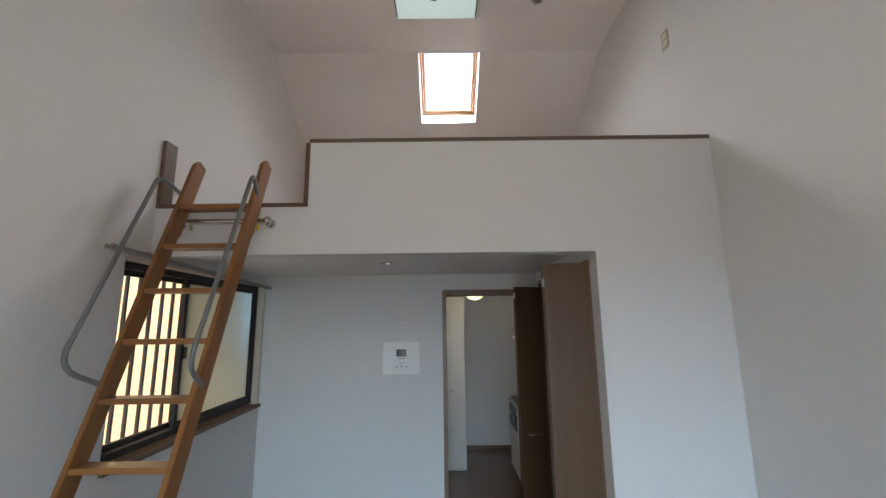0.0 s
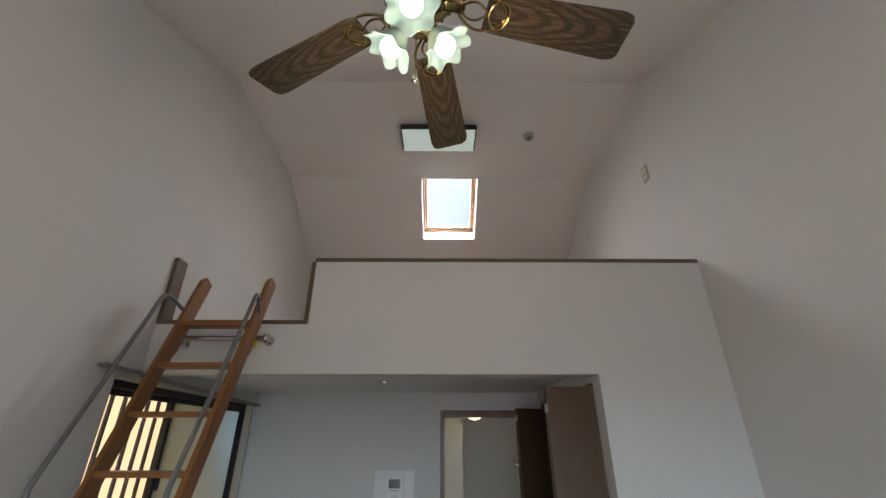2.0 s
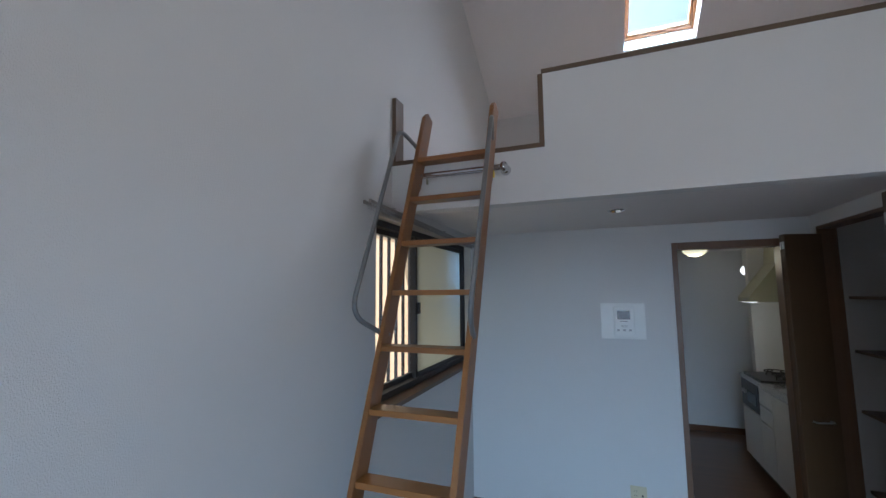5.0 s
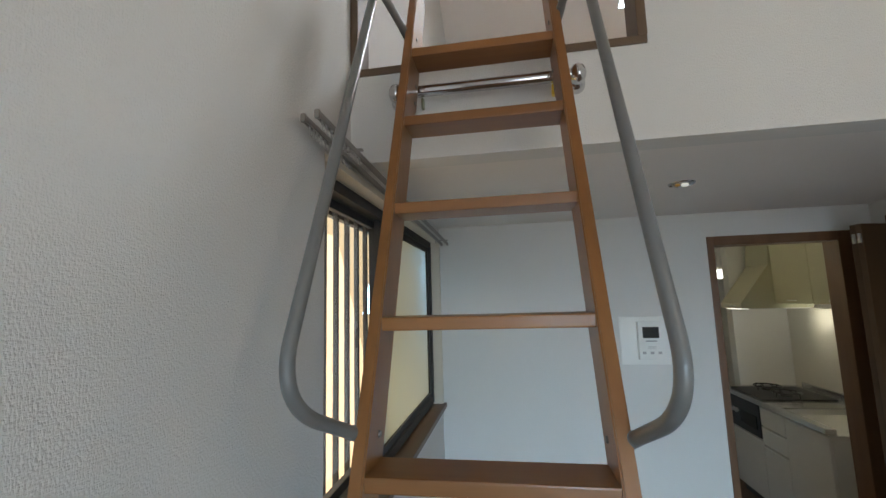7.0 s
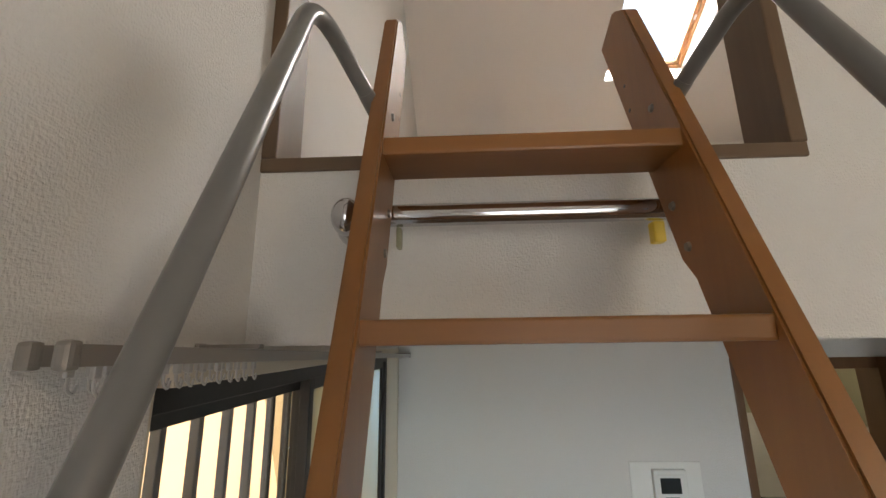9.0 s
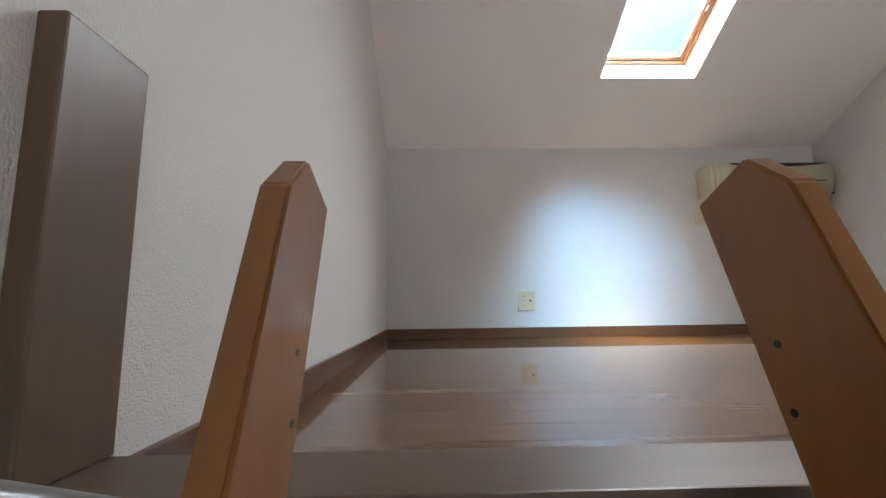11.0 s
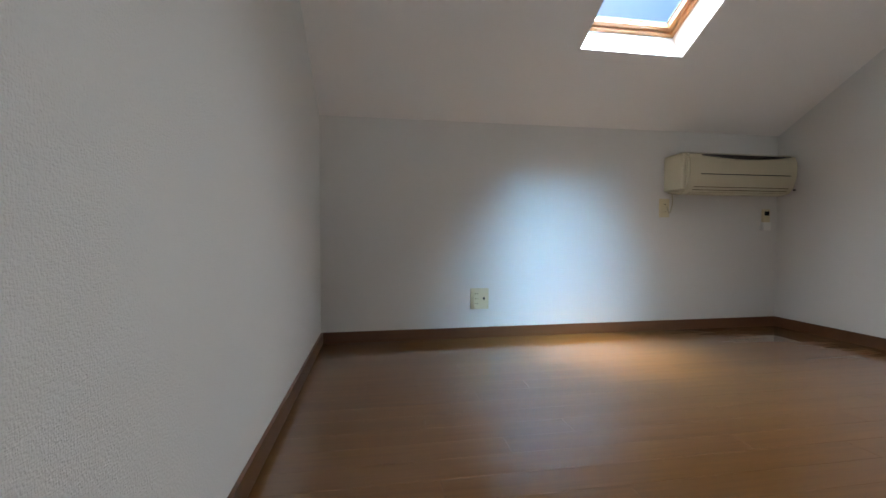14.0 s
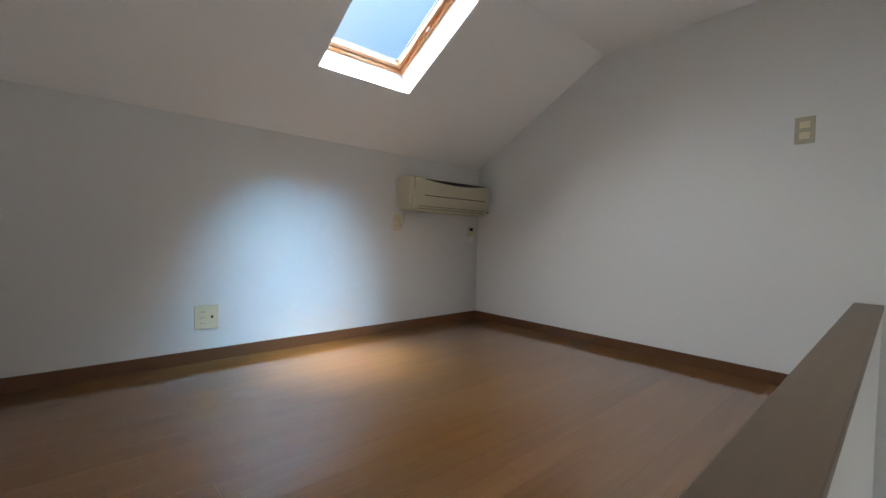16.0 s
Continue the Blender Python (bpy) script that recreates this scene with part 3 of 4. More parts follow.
# ---- the side window ----
def side_window():
    ob = holder("window_1", "dark bronze sliding window with one clear and one frosted pane", "window", kind="structure", at=(-0.07, 0.56, WZ0))
    xa, xb = -0.115, -0.045
    y0, y1, z0, z1 = W0 + 0.035, W1 - 0.02, WZ0 + 0.035, WZ1 - 0.016
    fr = blocks(((xa, y0, z0), (xb, y0 + 0.03, z1)), ((xa, y1 - 0.03, z0), (xb, y1, z1)),
                ((xa, y0 + 0.03, z0), (xb, y1 - 0.03, z0 + 0.035)), ((xa, y0 + 0.03, z1 - 0.036), (xb, y1 - 0.03, z1)), bev=0.002)
    part("window_frame", fr, BRONZE, ob)
    mid = 0.45
    for nm, a, b, x, glass in (("sash", y0 + 0.03, mid + 0.03, -0.102, GLASS), ("sash", mid - 0.03, y1 - 0.03, -0.068, FROST)):
        za, zb, w = z0 + 0.035, z1 - 0.036, 0.028
        bm = blocks(((x - 0.012, a, za), (x + 0.012, a + w, zb)), ((x - 0.012, b - w, za), (x + 0.012, b, zb)),
                    ((x - 0.012, a + w, za), (x + 0.012, b - w, za + w)), ((x - 0.012, a + w, zb - w), (x + 0.012, b - w, zb)), bev=0.002)
        s = part(nm, bm, BRONZE, ob)
        bm = blocks(((x - 0.002, a + w - 0.004, za + w - 0.004), (x + 0.002, b - w + 0.004, zb - w + 0.004)))
        pane = part("pane", bm, glass, s, "frosted glass" if glass is FROST else "clear glass")
        pane.visible_shadow = False
    bm = blocks(((-0.054, mid - 0.012, 1.55), (-0.040, mid + 0.012, 1.62)), bev=0.003)
    part("latch", bm, BLACKP, ob, "black crescent latch")
    # wooden sill and painted reveal lining
    bm = blocks(((-0.112, W0 + 0.0005, WZ0), (0.022, W1 + 0.018, WZ0 + 0.024)), bev=0.003)
    part("window_sill", bm, SILLW, ob, "brown wooden sill board")
    for a, b in (((-0.116, W1 - 0.019, WZ0 + 0.0245), (0.006, W1 + 0.004, WZ1 + 0.0)), ((-0.116, W0 - 0.003, WZ0 + 0.0245), (-0.002, W0 + 0.007, WZ1)),
                 ((-0.116, W0 + 0.0205, WZ1 - 0.018), (0.006, W1 - 0.0195, WZ1 + 0.004))):
        part("reveal", blocks((a, b), bev=0.002), REVEAL, ob, "cream painted reveal board")


SILLW = wood("sill wood", (0.11, 0.063, 0.038), (0.16, 0.094, 0.058), "Y", 0.4, 0.5)
REVEAL = plain("cream painted board", (0.62, 0.56, 0.46), 0.45, 0, 0.04)
side_window()


def lattice():
    ob = holder("window_lattice", "dark bronze aluminium bars outside the side window", "window grille", at=(-0.19, 0.56, WZ0 - 0.04))
    for z in (WZ0 - 0.03, WZ1 - 0.046):
        part("rail", blocks(((-0.205, -0.25, z - 0.014), (-0.18, 1.40, z + 0.014)), bev=0.002), BRONZE, ob)
    for k in range(18):
        y = -0.20 + 0.0955 * k
        part("bar", blocks(((-0.1785, y - 0.0072, WZ0 - 0.05), (-0.161, y + 0.0072, WZ1 + 0.02)), bev=0.002), BRONZE, ob)


lattice()
structure("backdrop_neighbour", blocks(((-1.62, -2.6, -0.5), (-1.5, 5.5, 3.3))), NEIGHBOUR, "cream wall of the house next door, sunlight put in as glow", "backdrop")
structure("backdrop_roof_sky", blocks(((-3.0, 1.9, 6.4), (10.0, 14.0, 6.5))), ROOFSKY, "pale blue sky above the skylight", "backdrop")
structure("backdrop_sky", blocks(((-4.2, -4, -1), (-4.1, 9, 7))), SKYCARD, "pale blue sky beside the house next door", "backdrop")


def curtain_rail():
    """Two rails side by side, hung a little out of level."""
    ob = holder("curtain_rail", "grey double curtain rail with runners above the side window", "curtain rail", at=(0.0, 0.47, 2.075))

    def hang(bm):
        for v in bm.verts:
            v.co.z += 0.028 * (0.47 - v.co.y) + 0.003
        return bm
    for x, start in ((0.022, -0.305), (0.058, -0.316)):
        r = part("rail", hang(blocks(((x - 0.005, start, 2.066), (x - 0.0025, 1.372, 2.080)), ((x + 0.0025, start, 2.066), (x + 0.005, 1.372, 2.080)),
                                     ((x - 0.0025, start, 2.075), (x + 0.0025, 1.372, 2.080)), bev=0.0008)), RAILDARK, ob)
        for y in (start - 0.004, 1.376):
            part("end_cap", hang(blocks(((x - 0.0058, y - 0.005, 2.0635), (x + 0.0058, y + 0.005, 2.0825)), bev=0.0035)), RAILDARK, r)
        for k in range(13):
            y = start + 0.022 + 0.019 * k + 0.004 * math.sin(5.0 * k + 90 * x) + (0.45 if k > 11 else 0)
            bm = bmesh.new()
            box(bm, (x - 0.002, y - 0.003, 2.058), (x + 0.002, y + 0.003, 2.070), 0.001)
            tube(bm, smooth_path([(x, y, 2.059), (x, y, 2.050), (x, y + 0.006, 2.046), (x, y + 0.008, 2.053)], 3, 0.003), 0.0012, 6)
            part("runner", hang(bm), RAILGREY, r, "grey plastic curtain runner")
    for y in (-0.10, 0.62, 1.30):
        part("bracket", hang(blocks(((0.0, y - 0.006, 2.0805), (0.072, y + 0.006, 2.0855)), ((0.0, y - 0.010, 2.066), (0.003, y + 0.010, 2.087)), bev=0.001)), RAILDARK, ob)


curtain_rail()


# ---- closet ----
def panel(bm, m, w, h, t):
    """One leaf with a shallow frame line, before it is turned into place."""
    box(bm, (0, -t / 2, 0), (w, t / 2, h), 0.003)
    bm.transform(m)
    return bm


def folded_leaves(name, y, top, xa, label, turn):
    ob = holder(name, label, "closet door", "closet doors", at=(CLOSET - 0.01, y, 0.012))
    w = CLOSET - 0.008 - xa
    for dy, da in ((0.0, turn), (0.034, turn + 3.0)):
        bm = panel(bmesh.new(), pose(xa, y + dy, 0.012, 0, 0, da), w, top - 0.012, 0.026)
        leaf = part("leaf", bm, DOORWOOD, ob)
        bm = blocks(((xa - 0.004, y + dy - 0.007, 1.93), (xa + 0.006, y + dy + 0.007, 1.975)), bev=0.001)
        part("hinge", bm, STEEL, leaf, "steel leaf hinge")
    return ob


folded_leaves("closet_door", 0.125, 2.056, 2.060, "brown wood-grain folding closet door, folded open", 0.0)
far_leaf = folded_leaves("closet_door", 1.190, 2.021, 2.084, "brown wood-grain folding closet door with steel handle, folded open", 16.0)
bm = bmesh.new()
tube(bm, smooth_path([(2.150, 1.195, 0.91), (2.158, 1.165, 0.91), (2.250, 1.192, 0.91), (2.242, 1.222, 0.91)], 4, 0.012), 0.005, 10)
part("handle", bm, STEEL, far_leaf, "steel bar handle", True)
for z in (0.5, 0.95, 1.30, 1.62):
    thing("closet_shelf", blocks(((CLOSET + 0.12, C0 - 0.02, z), (EAST - 0.002, C1 + 0.02, z + 0.018)), bev=0.002), BROWN, "dark shelf board inside the open closet", "shelf", group="closet shelves")

# ---- fittings on the alcove wall ----
def intercom():
    ob = holder("intercom", "white video intercom on a large white cover plate", "intercom", at=(1.160, BACK, 1.3330))
    part("cover_plate", blocks(((1.010, BACK - 0.006, 1.3310), (1.311, BACK, 1.5920)), bev=0.002), WHITEP, ob)
    y = BACK - 0.006
    body = part("body", blocks(((1.100, y - 0.024, 1.3600), (1.237, y, 1.5660)), bev=0.004), WHITEP, ob)
    part("bezel", blocks(((1.114, y - 0.027, 1.4400), (1.223, y - 0.0235, 1.5480)), bev=0.0015), WHITEP, body)
    part("screen", blocks(((1.123, y - 0.0285, 1.4760), (1.207, y - 0.0265, 1.5360)), bev=0.0005), SCREEN, body, "dark glass screen")
    part("brand_strip", blocks(((1.138, y - 0.0282, 1.4580), (1.193, y - 0.0268, 1.4630))), GREYTUBE, body, "thin grey printed bar")
    for x in (1.126, 1.166, 1.206):
        part("button", blocks(((x - 0.009, y - 0.026, 1.3900), (x + 0.009, y - 0.0235, 1.4040)), bev=0.001), RAILGREY, body)
    part("speaker_grille", blocks(*[((1.147, y - 0.0246, 1.4180 + 0.004 * k), (1.190, y - 0.0238, 1.4195 + 0.004 * k)) for k in range(4)]), RAILGREY, body)


intercom()


def plate(name, label, centre, w, h, face, mat, kind="socket", cat="socket"):
    """A wall plate; face is the way it looks: -y or -x."""
    ob = holder(name, label, cat, at=centre)
    cx, cy, cz = centre

    def put(u0, u1, v0, v1, d0, d1, bev):
        if face == "-y":
            return blocks(((cx + u0, cy - d1, cz + v0), (cx + u1, cy - d0, cz + v1)), bev=bev)
        return blocks(((cx - d1, cy + u0, cz + v0), (cx - d0, cy + u1, cz + v1)), bev=bev)
    part("plate", put(-w / 2, w / 2, -h / 2, h / 2, 0, 0.007, 0.002), mat, ob)
    if kind == "double":
        ins = part("insert", put(-w * 0.34, -w * 0.02, -h * 0.36, h * 0.36, 0.006, 0.009, 0.001), CREAMP, ob)
        for v in (-0.24, 0.0, 0.24):
            for u in (-0.24, -0.12):
                part("slot", put(u * w - 0.0015, u * w + 0.0015, v * h - 0.0035, v * h + 0.0035, 0.0088, 0.0095, 0), BLACKP, ins)
        part("aerial_jack", put(w * 0.18, w * 0.28, -h * 0.05, h * 0.06, 0.006, 0.013, 0.002), BLACKP, ob, "dark aerial jack")
    elif kind == "switch":
        for v in (-0.2, 0.2):
            part("rocker", put(-w * 0.26, w * 0.26, v * h - h * 0.13, v * h + h * 0.13, 0.006, 0.010, 0.0015), CREAMP, ob)
    else:
        ins = part("insert", put(-w * 0.2, w * 0.2, -h * 0.36, h * 0.36, 0.006, 0.009, 0.001), CREAMP, ob)
        for v in (-0.2, 0.2):
            for u in (-0.08, 0.08):
                part("slot", put(u * w - 0.0015, u * w + 0.0015, v * h - 0.0035, v * h + 0.0035, 0.0088, 0.0095, 0), BLACKP, ins)
    return ob


plate("wall_socket", "cream double wall socket with aerial jack above the loft skirting", (0.915, NORTH, 2.532), 0.110, 0.124, "-y", CREAMP, "double")
plate("wall_socket", "cream wall socket low on the wall under the loft", (1.203, BACK, 0.257), 0.105, 0.121, "-y", CREAMP, "double")
plate("aircon_socket", "small cream wall socket beside the air conditioner", (2.127, NORTH, 3.083), 0.070, 0.118, "-y", CREAMP, "single")
plate("light_switch", "beige light switch plate on the long wall", (EAST, 0.280, 3.530), 0.074, 0.126, "-x", BEIGEP, "switch", "switch")


def downlight():
    ob = holder("downlight", "small recessed downlight with a chrome reflector", "ceiling light", at=(1.124, 0.692, UNDER))
    c = (1.124, 0.692, UNDER)
    bm = bmesh.new()
    lathe(bm, [(0.036, 0.0), (0.048, -0.004), (0.050, 0.0), (0.036, 0.001)], c)
    part("rim", bm, CHROME, ob, smooth=True)
    # Nearly flat disc; the shade inside the recess is put into its dark metal.
    bm = bmesh.new()
    lathe(bm, [(0.0, -0.001), (0.018, -0.0012), (0.034, -0.0025), (0.037, 0.001)], c)
    part("reflector", bm, DULL, ob, "dark metal disc for the shaded inside of the reflector", True)
    # Two balls stand in for the bright spots inside the reflector.
    for dx, r in ((-0.016, 0.010), (0.012, 0.014)):
        bm = bmesh.new()
        ball(bm, (c[0] + dx, c[1], c[2] - 0.006), r, (1, 0.8, 0.6))
        part("bulb", bm, BULB_SPOT if dx > 0 else AMBER, ob, "bulb shape for a bright spot in the reflector", True)


AMBER = plain("amber bulb", (0.75, 0.42, 0.12), 0.2, 0, 0.03, 0.5)
# Unlit bulb: a faint emission paints in its brightness.
BULB_SPOT = plain("unlit bulb, brightness as glow", (0.85, 0.85, 0.82), 0.25, 0, 0.02, 0, ((1.0, 0.95, 0.85), 0.35))
downlight()


# ---- ceiling fan ----
def ceiling_fan():
    cx, cy, zb = 1.452, -1.484, 2.79
    top = roof_south(cy)
    ob = holder("ceiling_fan", "dark oak ceiling fan with brass arms and lit tulip lamps", "ceiling fan", at=(cx, cy, zb))
    bm = bmesh.new()
    cyl(bm, (cx, cy, zb + 0.1), (cx, cy, top - 0.02), 0.012)
    rod = part("downrod", bm, BRASS, ob, smooth=True)
    bm = bmesh.new()
    lathe(bm, [(0.0, -0.05), (0.03, -0.05), (0.062, -0.02), (0.072, 0.04), (0.0, 0.04)], (cx, cy, top - 0.02))
    part("canopy", bm, BRASS, rod, smooth=True)
    bm = bmesh.new()
    lathe(bm, [(0.0, 0.125), (0.03, 0.122), (0.075, 0.10), (0.098, 0.075), (0.100, 0.03), (0.085, 0.008), (0.05, -0.002), (0.0, -0.004)], (cx, cy, zb + 0.004), 40)
    motor = part("motor", bm, BRASS, ob, "antique brass motor housing", True)
    bm = bmesh.new()
    for k in range(20):
        a = math.tau * k / 20
        d = Vector((math.cos(a), math.sin(a), 0))
        cyl(bm, Vector((cx, cy, zb + 0.006)) + d * 0.055, Vector((cx, cy, zb + 0.024)) + d * 0.094, 0.004, 0.005, 6)
    part("vent_ring", bm, BLACKP, motor, "dark vented ring", True)
    blade_mesh = None
    for ang in (81.0, 151.0, 11.0, 224.0, 297.0):
        m = pose(cx, cy, zb, 0, 0, ang) @ pose(0, 0, 0, -10, 0, 0)
        if blade_mesh is None:
            bm = bmesh.new()
            half = [(0.17, 0.045), (0.19, 0.052), (0.530, 0.066), (0.556, 0.060), (0.566, 0.046)]
            out = half + [(x, -y) for x, y in reversed(half)]
            prism(bm, out, "z", -0.003, 0.003)
            bmesh.ops.bevel(bm, geom=[e for e in bm.edges], offset=0.0012, segments=1, affect="EDGES")
            blade_mesh = mesh("blade", bm, BLADE)
            bm = bmesh.new()
            for s in (-1, 1):
                loop = [Vector((0.095 + 0.13 * t, s * (0.004 + 0.042 * math.sin(math.pi * t) ** 0.8), -0.008 + 0.004 * t)) for t in [k / 14 for k in range(15)]]
                tube(bm, loop, 0.004, 8)
                loop = [Vector((0.10 + 0.075 * t, s * (0.002 + 0.020 * math.sin(math.pi * t)), -0.009)) for t in [k / 10 for k in range(11)]]
                tube(bm, loop, 0.0032, 8)
            ring = [Vector((0.205 + 0.026 * math.cos(a), 0.034 * math.sin(a), -0.007)) for a in [math.tau * k / 20 for k in range(21)]]
            tube(bm, ring, 0.0036, 8)
            box(bm, (0.06, -0.012, -0.012), (0.115, 0.012, -0.002), 0.003)
            arm_mesh = mesh("blade_arm", bm, BRASS, True)
        b = new("blade", blade_mesh)
        b.parent = ob
        b.matrix_parent_inverse = Matrix.Translation((-cx, -cy, -zb))
        b.matrix_basis = m
        a = new("blade_arm", arm_mesh)
        a.parent = b
        tagged(a, "looped brass blade arm")
    # light kit
    bm = bmesh.new()
    lathe(bm, [(0.0, 0.0), (0.034, -0.004), (0.030, -0.03), (0.044, -0.06), (0.044, -0.085), (0.030, -0.105), (0.008, -0.114), (0.0, -0.116)], (cx, cy, zb - 0.004))
    kit = part("light_kit", bm, BRASS, ob, smooth=True)
    for ang in (151, 25, 264):
        d = Vector((math.cos(radians(ang)), math.sin(radians(ang)), 0))
        base = Vector((cx - 0.004, cy, zb - 0.085)) + d * 0.036
        aim = (d * 0.58 + Vector((0, -0.10, -0.80))).normalized()
        m = Matrix.Translation(base) @ aim.to_track_quat("Z", "Y").to_matrix().to_4x4() @ Matrix.Scale(0.88, 4)
        bm = bmesh.new()
        lathe(bm, [(0.0, -0.01), (0.014, -0.008), (0.019, 0.005), (0.020, 0.022), (0.016, 0.026)])
        bm.transform(m)
        sock = part("socket", bm, BRASS, ob, "antique brass lamp socket", True)

        def wave(r, z, a):
            k = max(0.0, (z - 0.045) / 0.05)
            return r + 0.009 * k * math.cos(7 * a), z + 0.010 * k * math.cos(7 * a + 0.9)
        bm = bmesh.new()
        lathe(bm, [(0.016, 0.018), (0.026, 0.024), (0.036, 0.040), (0.042, 0.058), (0.050, 0.071), (0.068, 0.084), (0.0665, 0.0855),
                   (0.048, 0.073), (0.038, 0.060), (0.033, 0.041), (0.022, 0.026)], seg=60, wave=wave)
        bm.transform(m)
        sh = part("shade", bm, SHADEG, sock, "frosted glass tulip shade with a ruffled rim", True)
        bm = bmesh.new()
        lathe(bm, [(0.0, 0.100), (0.014, 0.097), (0.025, 0.088), (0.030, 0.074), (0.026, 0.058), (0.015, 0.044), (0.011, 0.03)])
        bm.transform(m)
        part("bulb", bm, BULB, sock, "lit white bulb", True)
    bm = bmesh.new()
    tube(bm, [Vector((cx - 0.008, cy + 0.032, zb - 0.09)), Vector((cx - 0.008, cy + 0.032, zb - 0.222))], 0.0012, 6)
    chain = part("pull_chain", bm, BRASS, ob)
    bm = bmesh.new()
    lathe(bm, [(0.0, 0.0), (0.004, -0.002), (0.009, -0.014), (0.008, -0.024), (0.0, -0.032)], (cx - 0.008, cy + 0.032, zb - 0.220), 8)
    part("chain_pendant", bm, CRYSTAL, chain, "faceted glass pendant")


ceiling_fan()


def flat_z(y):
    return BEND_Z + (RIDGE_Z - BEND_Z) * (BEND_Y - y) / (BEND_Y - RIDGE_Y)


def ceiling_lamp():
    x0, x1, y0, y1 = 1.167, 1.806, 0.505, 0.803
    zc = flat_z(0.65)
    ob = holder("ceiling_lamp", "rectangular ceiling light with a pale cover and black rim", "ceiling light", at=((x0 + x1) / 2, 0.654, zc))
    bm = bmesh.new()
    box(bm, (x0, y0, zc - 0.075), (x1, y1, zc - 0.022), 0.024, 4)
    part("rim", bm, BLACKP, ob, "black plastic rim")
    part("mount", blocks(((x0 + 0.2, y0 + 0.06, zc - 0.03), (x1 - 0.2, y1 - 0.06, zc + 0.004)), bev=0.004), WHITEP, ob)
    bm = bmesh.new()
    box(bm, (x0 + 0.014, y0 + 0.014, zc - 0.088), (x1 - 0.014, y1 - 0.014, zc - 0.06), 0.012, 3)
    part("cover", bm, LAMPGLASS, ob, "pale translucent cover, faintly lit")


ceiling_lamp()


def detector():
    c = (2.27, 0.679, flat_z(0.68))
    ob = holder("heat_detector", "small round grey detector on the ceiling", "detector", at=c)
    bm = bmesh.new()
    lathe(bm, [(0.05, 0.004), (0.050, -0.010), (0.044, -0.016), (0.026, -0.020), (0.0, -0.020)], c)
    part("base", bm, RAILGREY, ob, smooth=True)
    bm = bmesh.new()
    lathe(bm, [(0.026, -0.019), (0.024, -0.036), (0.014, -0.044), (0.0, -0.045)], c, 20)
    part("sensor", bm, DULL, ob, smooth=True)
    for k in range(3):
        a = math.tau * k / 3
        part("guard", blocks(((c[0] + 0.03 * math.cos(a) - 0.004, c[1] + 0.03 * math.sin(a) - 0.004, c[2] - 0.050), (c[0] + 0.03 * math.cos(a) + 0.004, c[1] + 0.03 * math.sin(a) + 0.004, c[2] - 0.018)), bev=0.001), STEEL, ob)


detector()


# ---- skylight ----
def slope_block(bm, x0, x1, s0, s1, l0, l1, bev=0.002):
    """A block on the north slope: s runs up the slope from the lower edge of the well, l out of it."""
    o = roof_north(0, SKY[2])
    box(bm, (x0, s0, l0), (x1, s1, l1), bev)
    m = Matrix(((1, 0, 0, 0), (0, ALONG.y, UP.y, o.y), (0, ALONG.z, UP.z, o.z), (0, 0, 0, 1)))
    return m


def skylight():
    length = (roof_north(0, BEND_Y + 0.012) - roof_north(0, SKY[2])).length
    mid = (roof_north(1.55, BEND_Y, 0.18) + roof_north(1.55, SKY[2], 0.18)) / 2
    ob = holder("window_2", "pine-framed roof window at the end of a white well", "skylight", kind="structure", at=mid)
    x0, x1 = SKY[0], SKY[1]

    def bar(name, a, b, s0, s1, l0, l1, mat, parent, label=""):
        bm = bmesh.new()
        bm.transform(slope_block(bm, a, b, s0, s1, l0, l1))
        return part(name, bm, mat, parent, label)
    w = 0.020
    for a, b, s0, s1 in ((x0, x0 + w, 0, length), (x1 - w, x1, 0, length), (x0 + w, x1 - w, 0, w), (x0 + w, x1 - w, length - w, length)):
        bar("outer_frame", a, b, s0, s1, 0.150, 0.200, PINE, ob)
    v = w + 0.026
    for a, b, s0, s1 in ((x0 + w + .003, x0 + v, w, length - w), (x1 - v, x1 - w - .003, w, length - w), (x0 + v, x1 - v, w + .003, v), (x0 + v, x1 - v, length - v, length - w - .003)):
        bar("sash", a, b, s0, s1, 0.166, 0.206, PINE, ob)
    bar("gasket", x0 + v - 0.004, x0 + v + 0.004, v, length - v, 0.196, 0.203, BLACKP, ob)
    bar("gasket", x1 - v - 0.004, x1 - v + 0.004, v, length - v, 0.196, 0.203, BLACKP, ob)
    bar("gasket", x0 + v, x1 - v, v - 0.004, v + 0.004, 0.196, 0.203, BLACKP, ob)
    bar("latch", x1 - w - 0.012, x1 - w + 0.004, length * 0.42, length * 0.46, 0.158, 0.168, STEEL, ob)


skylight()


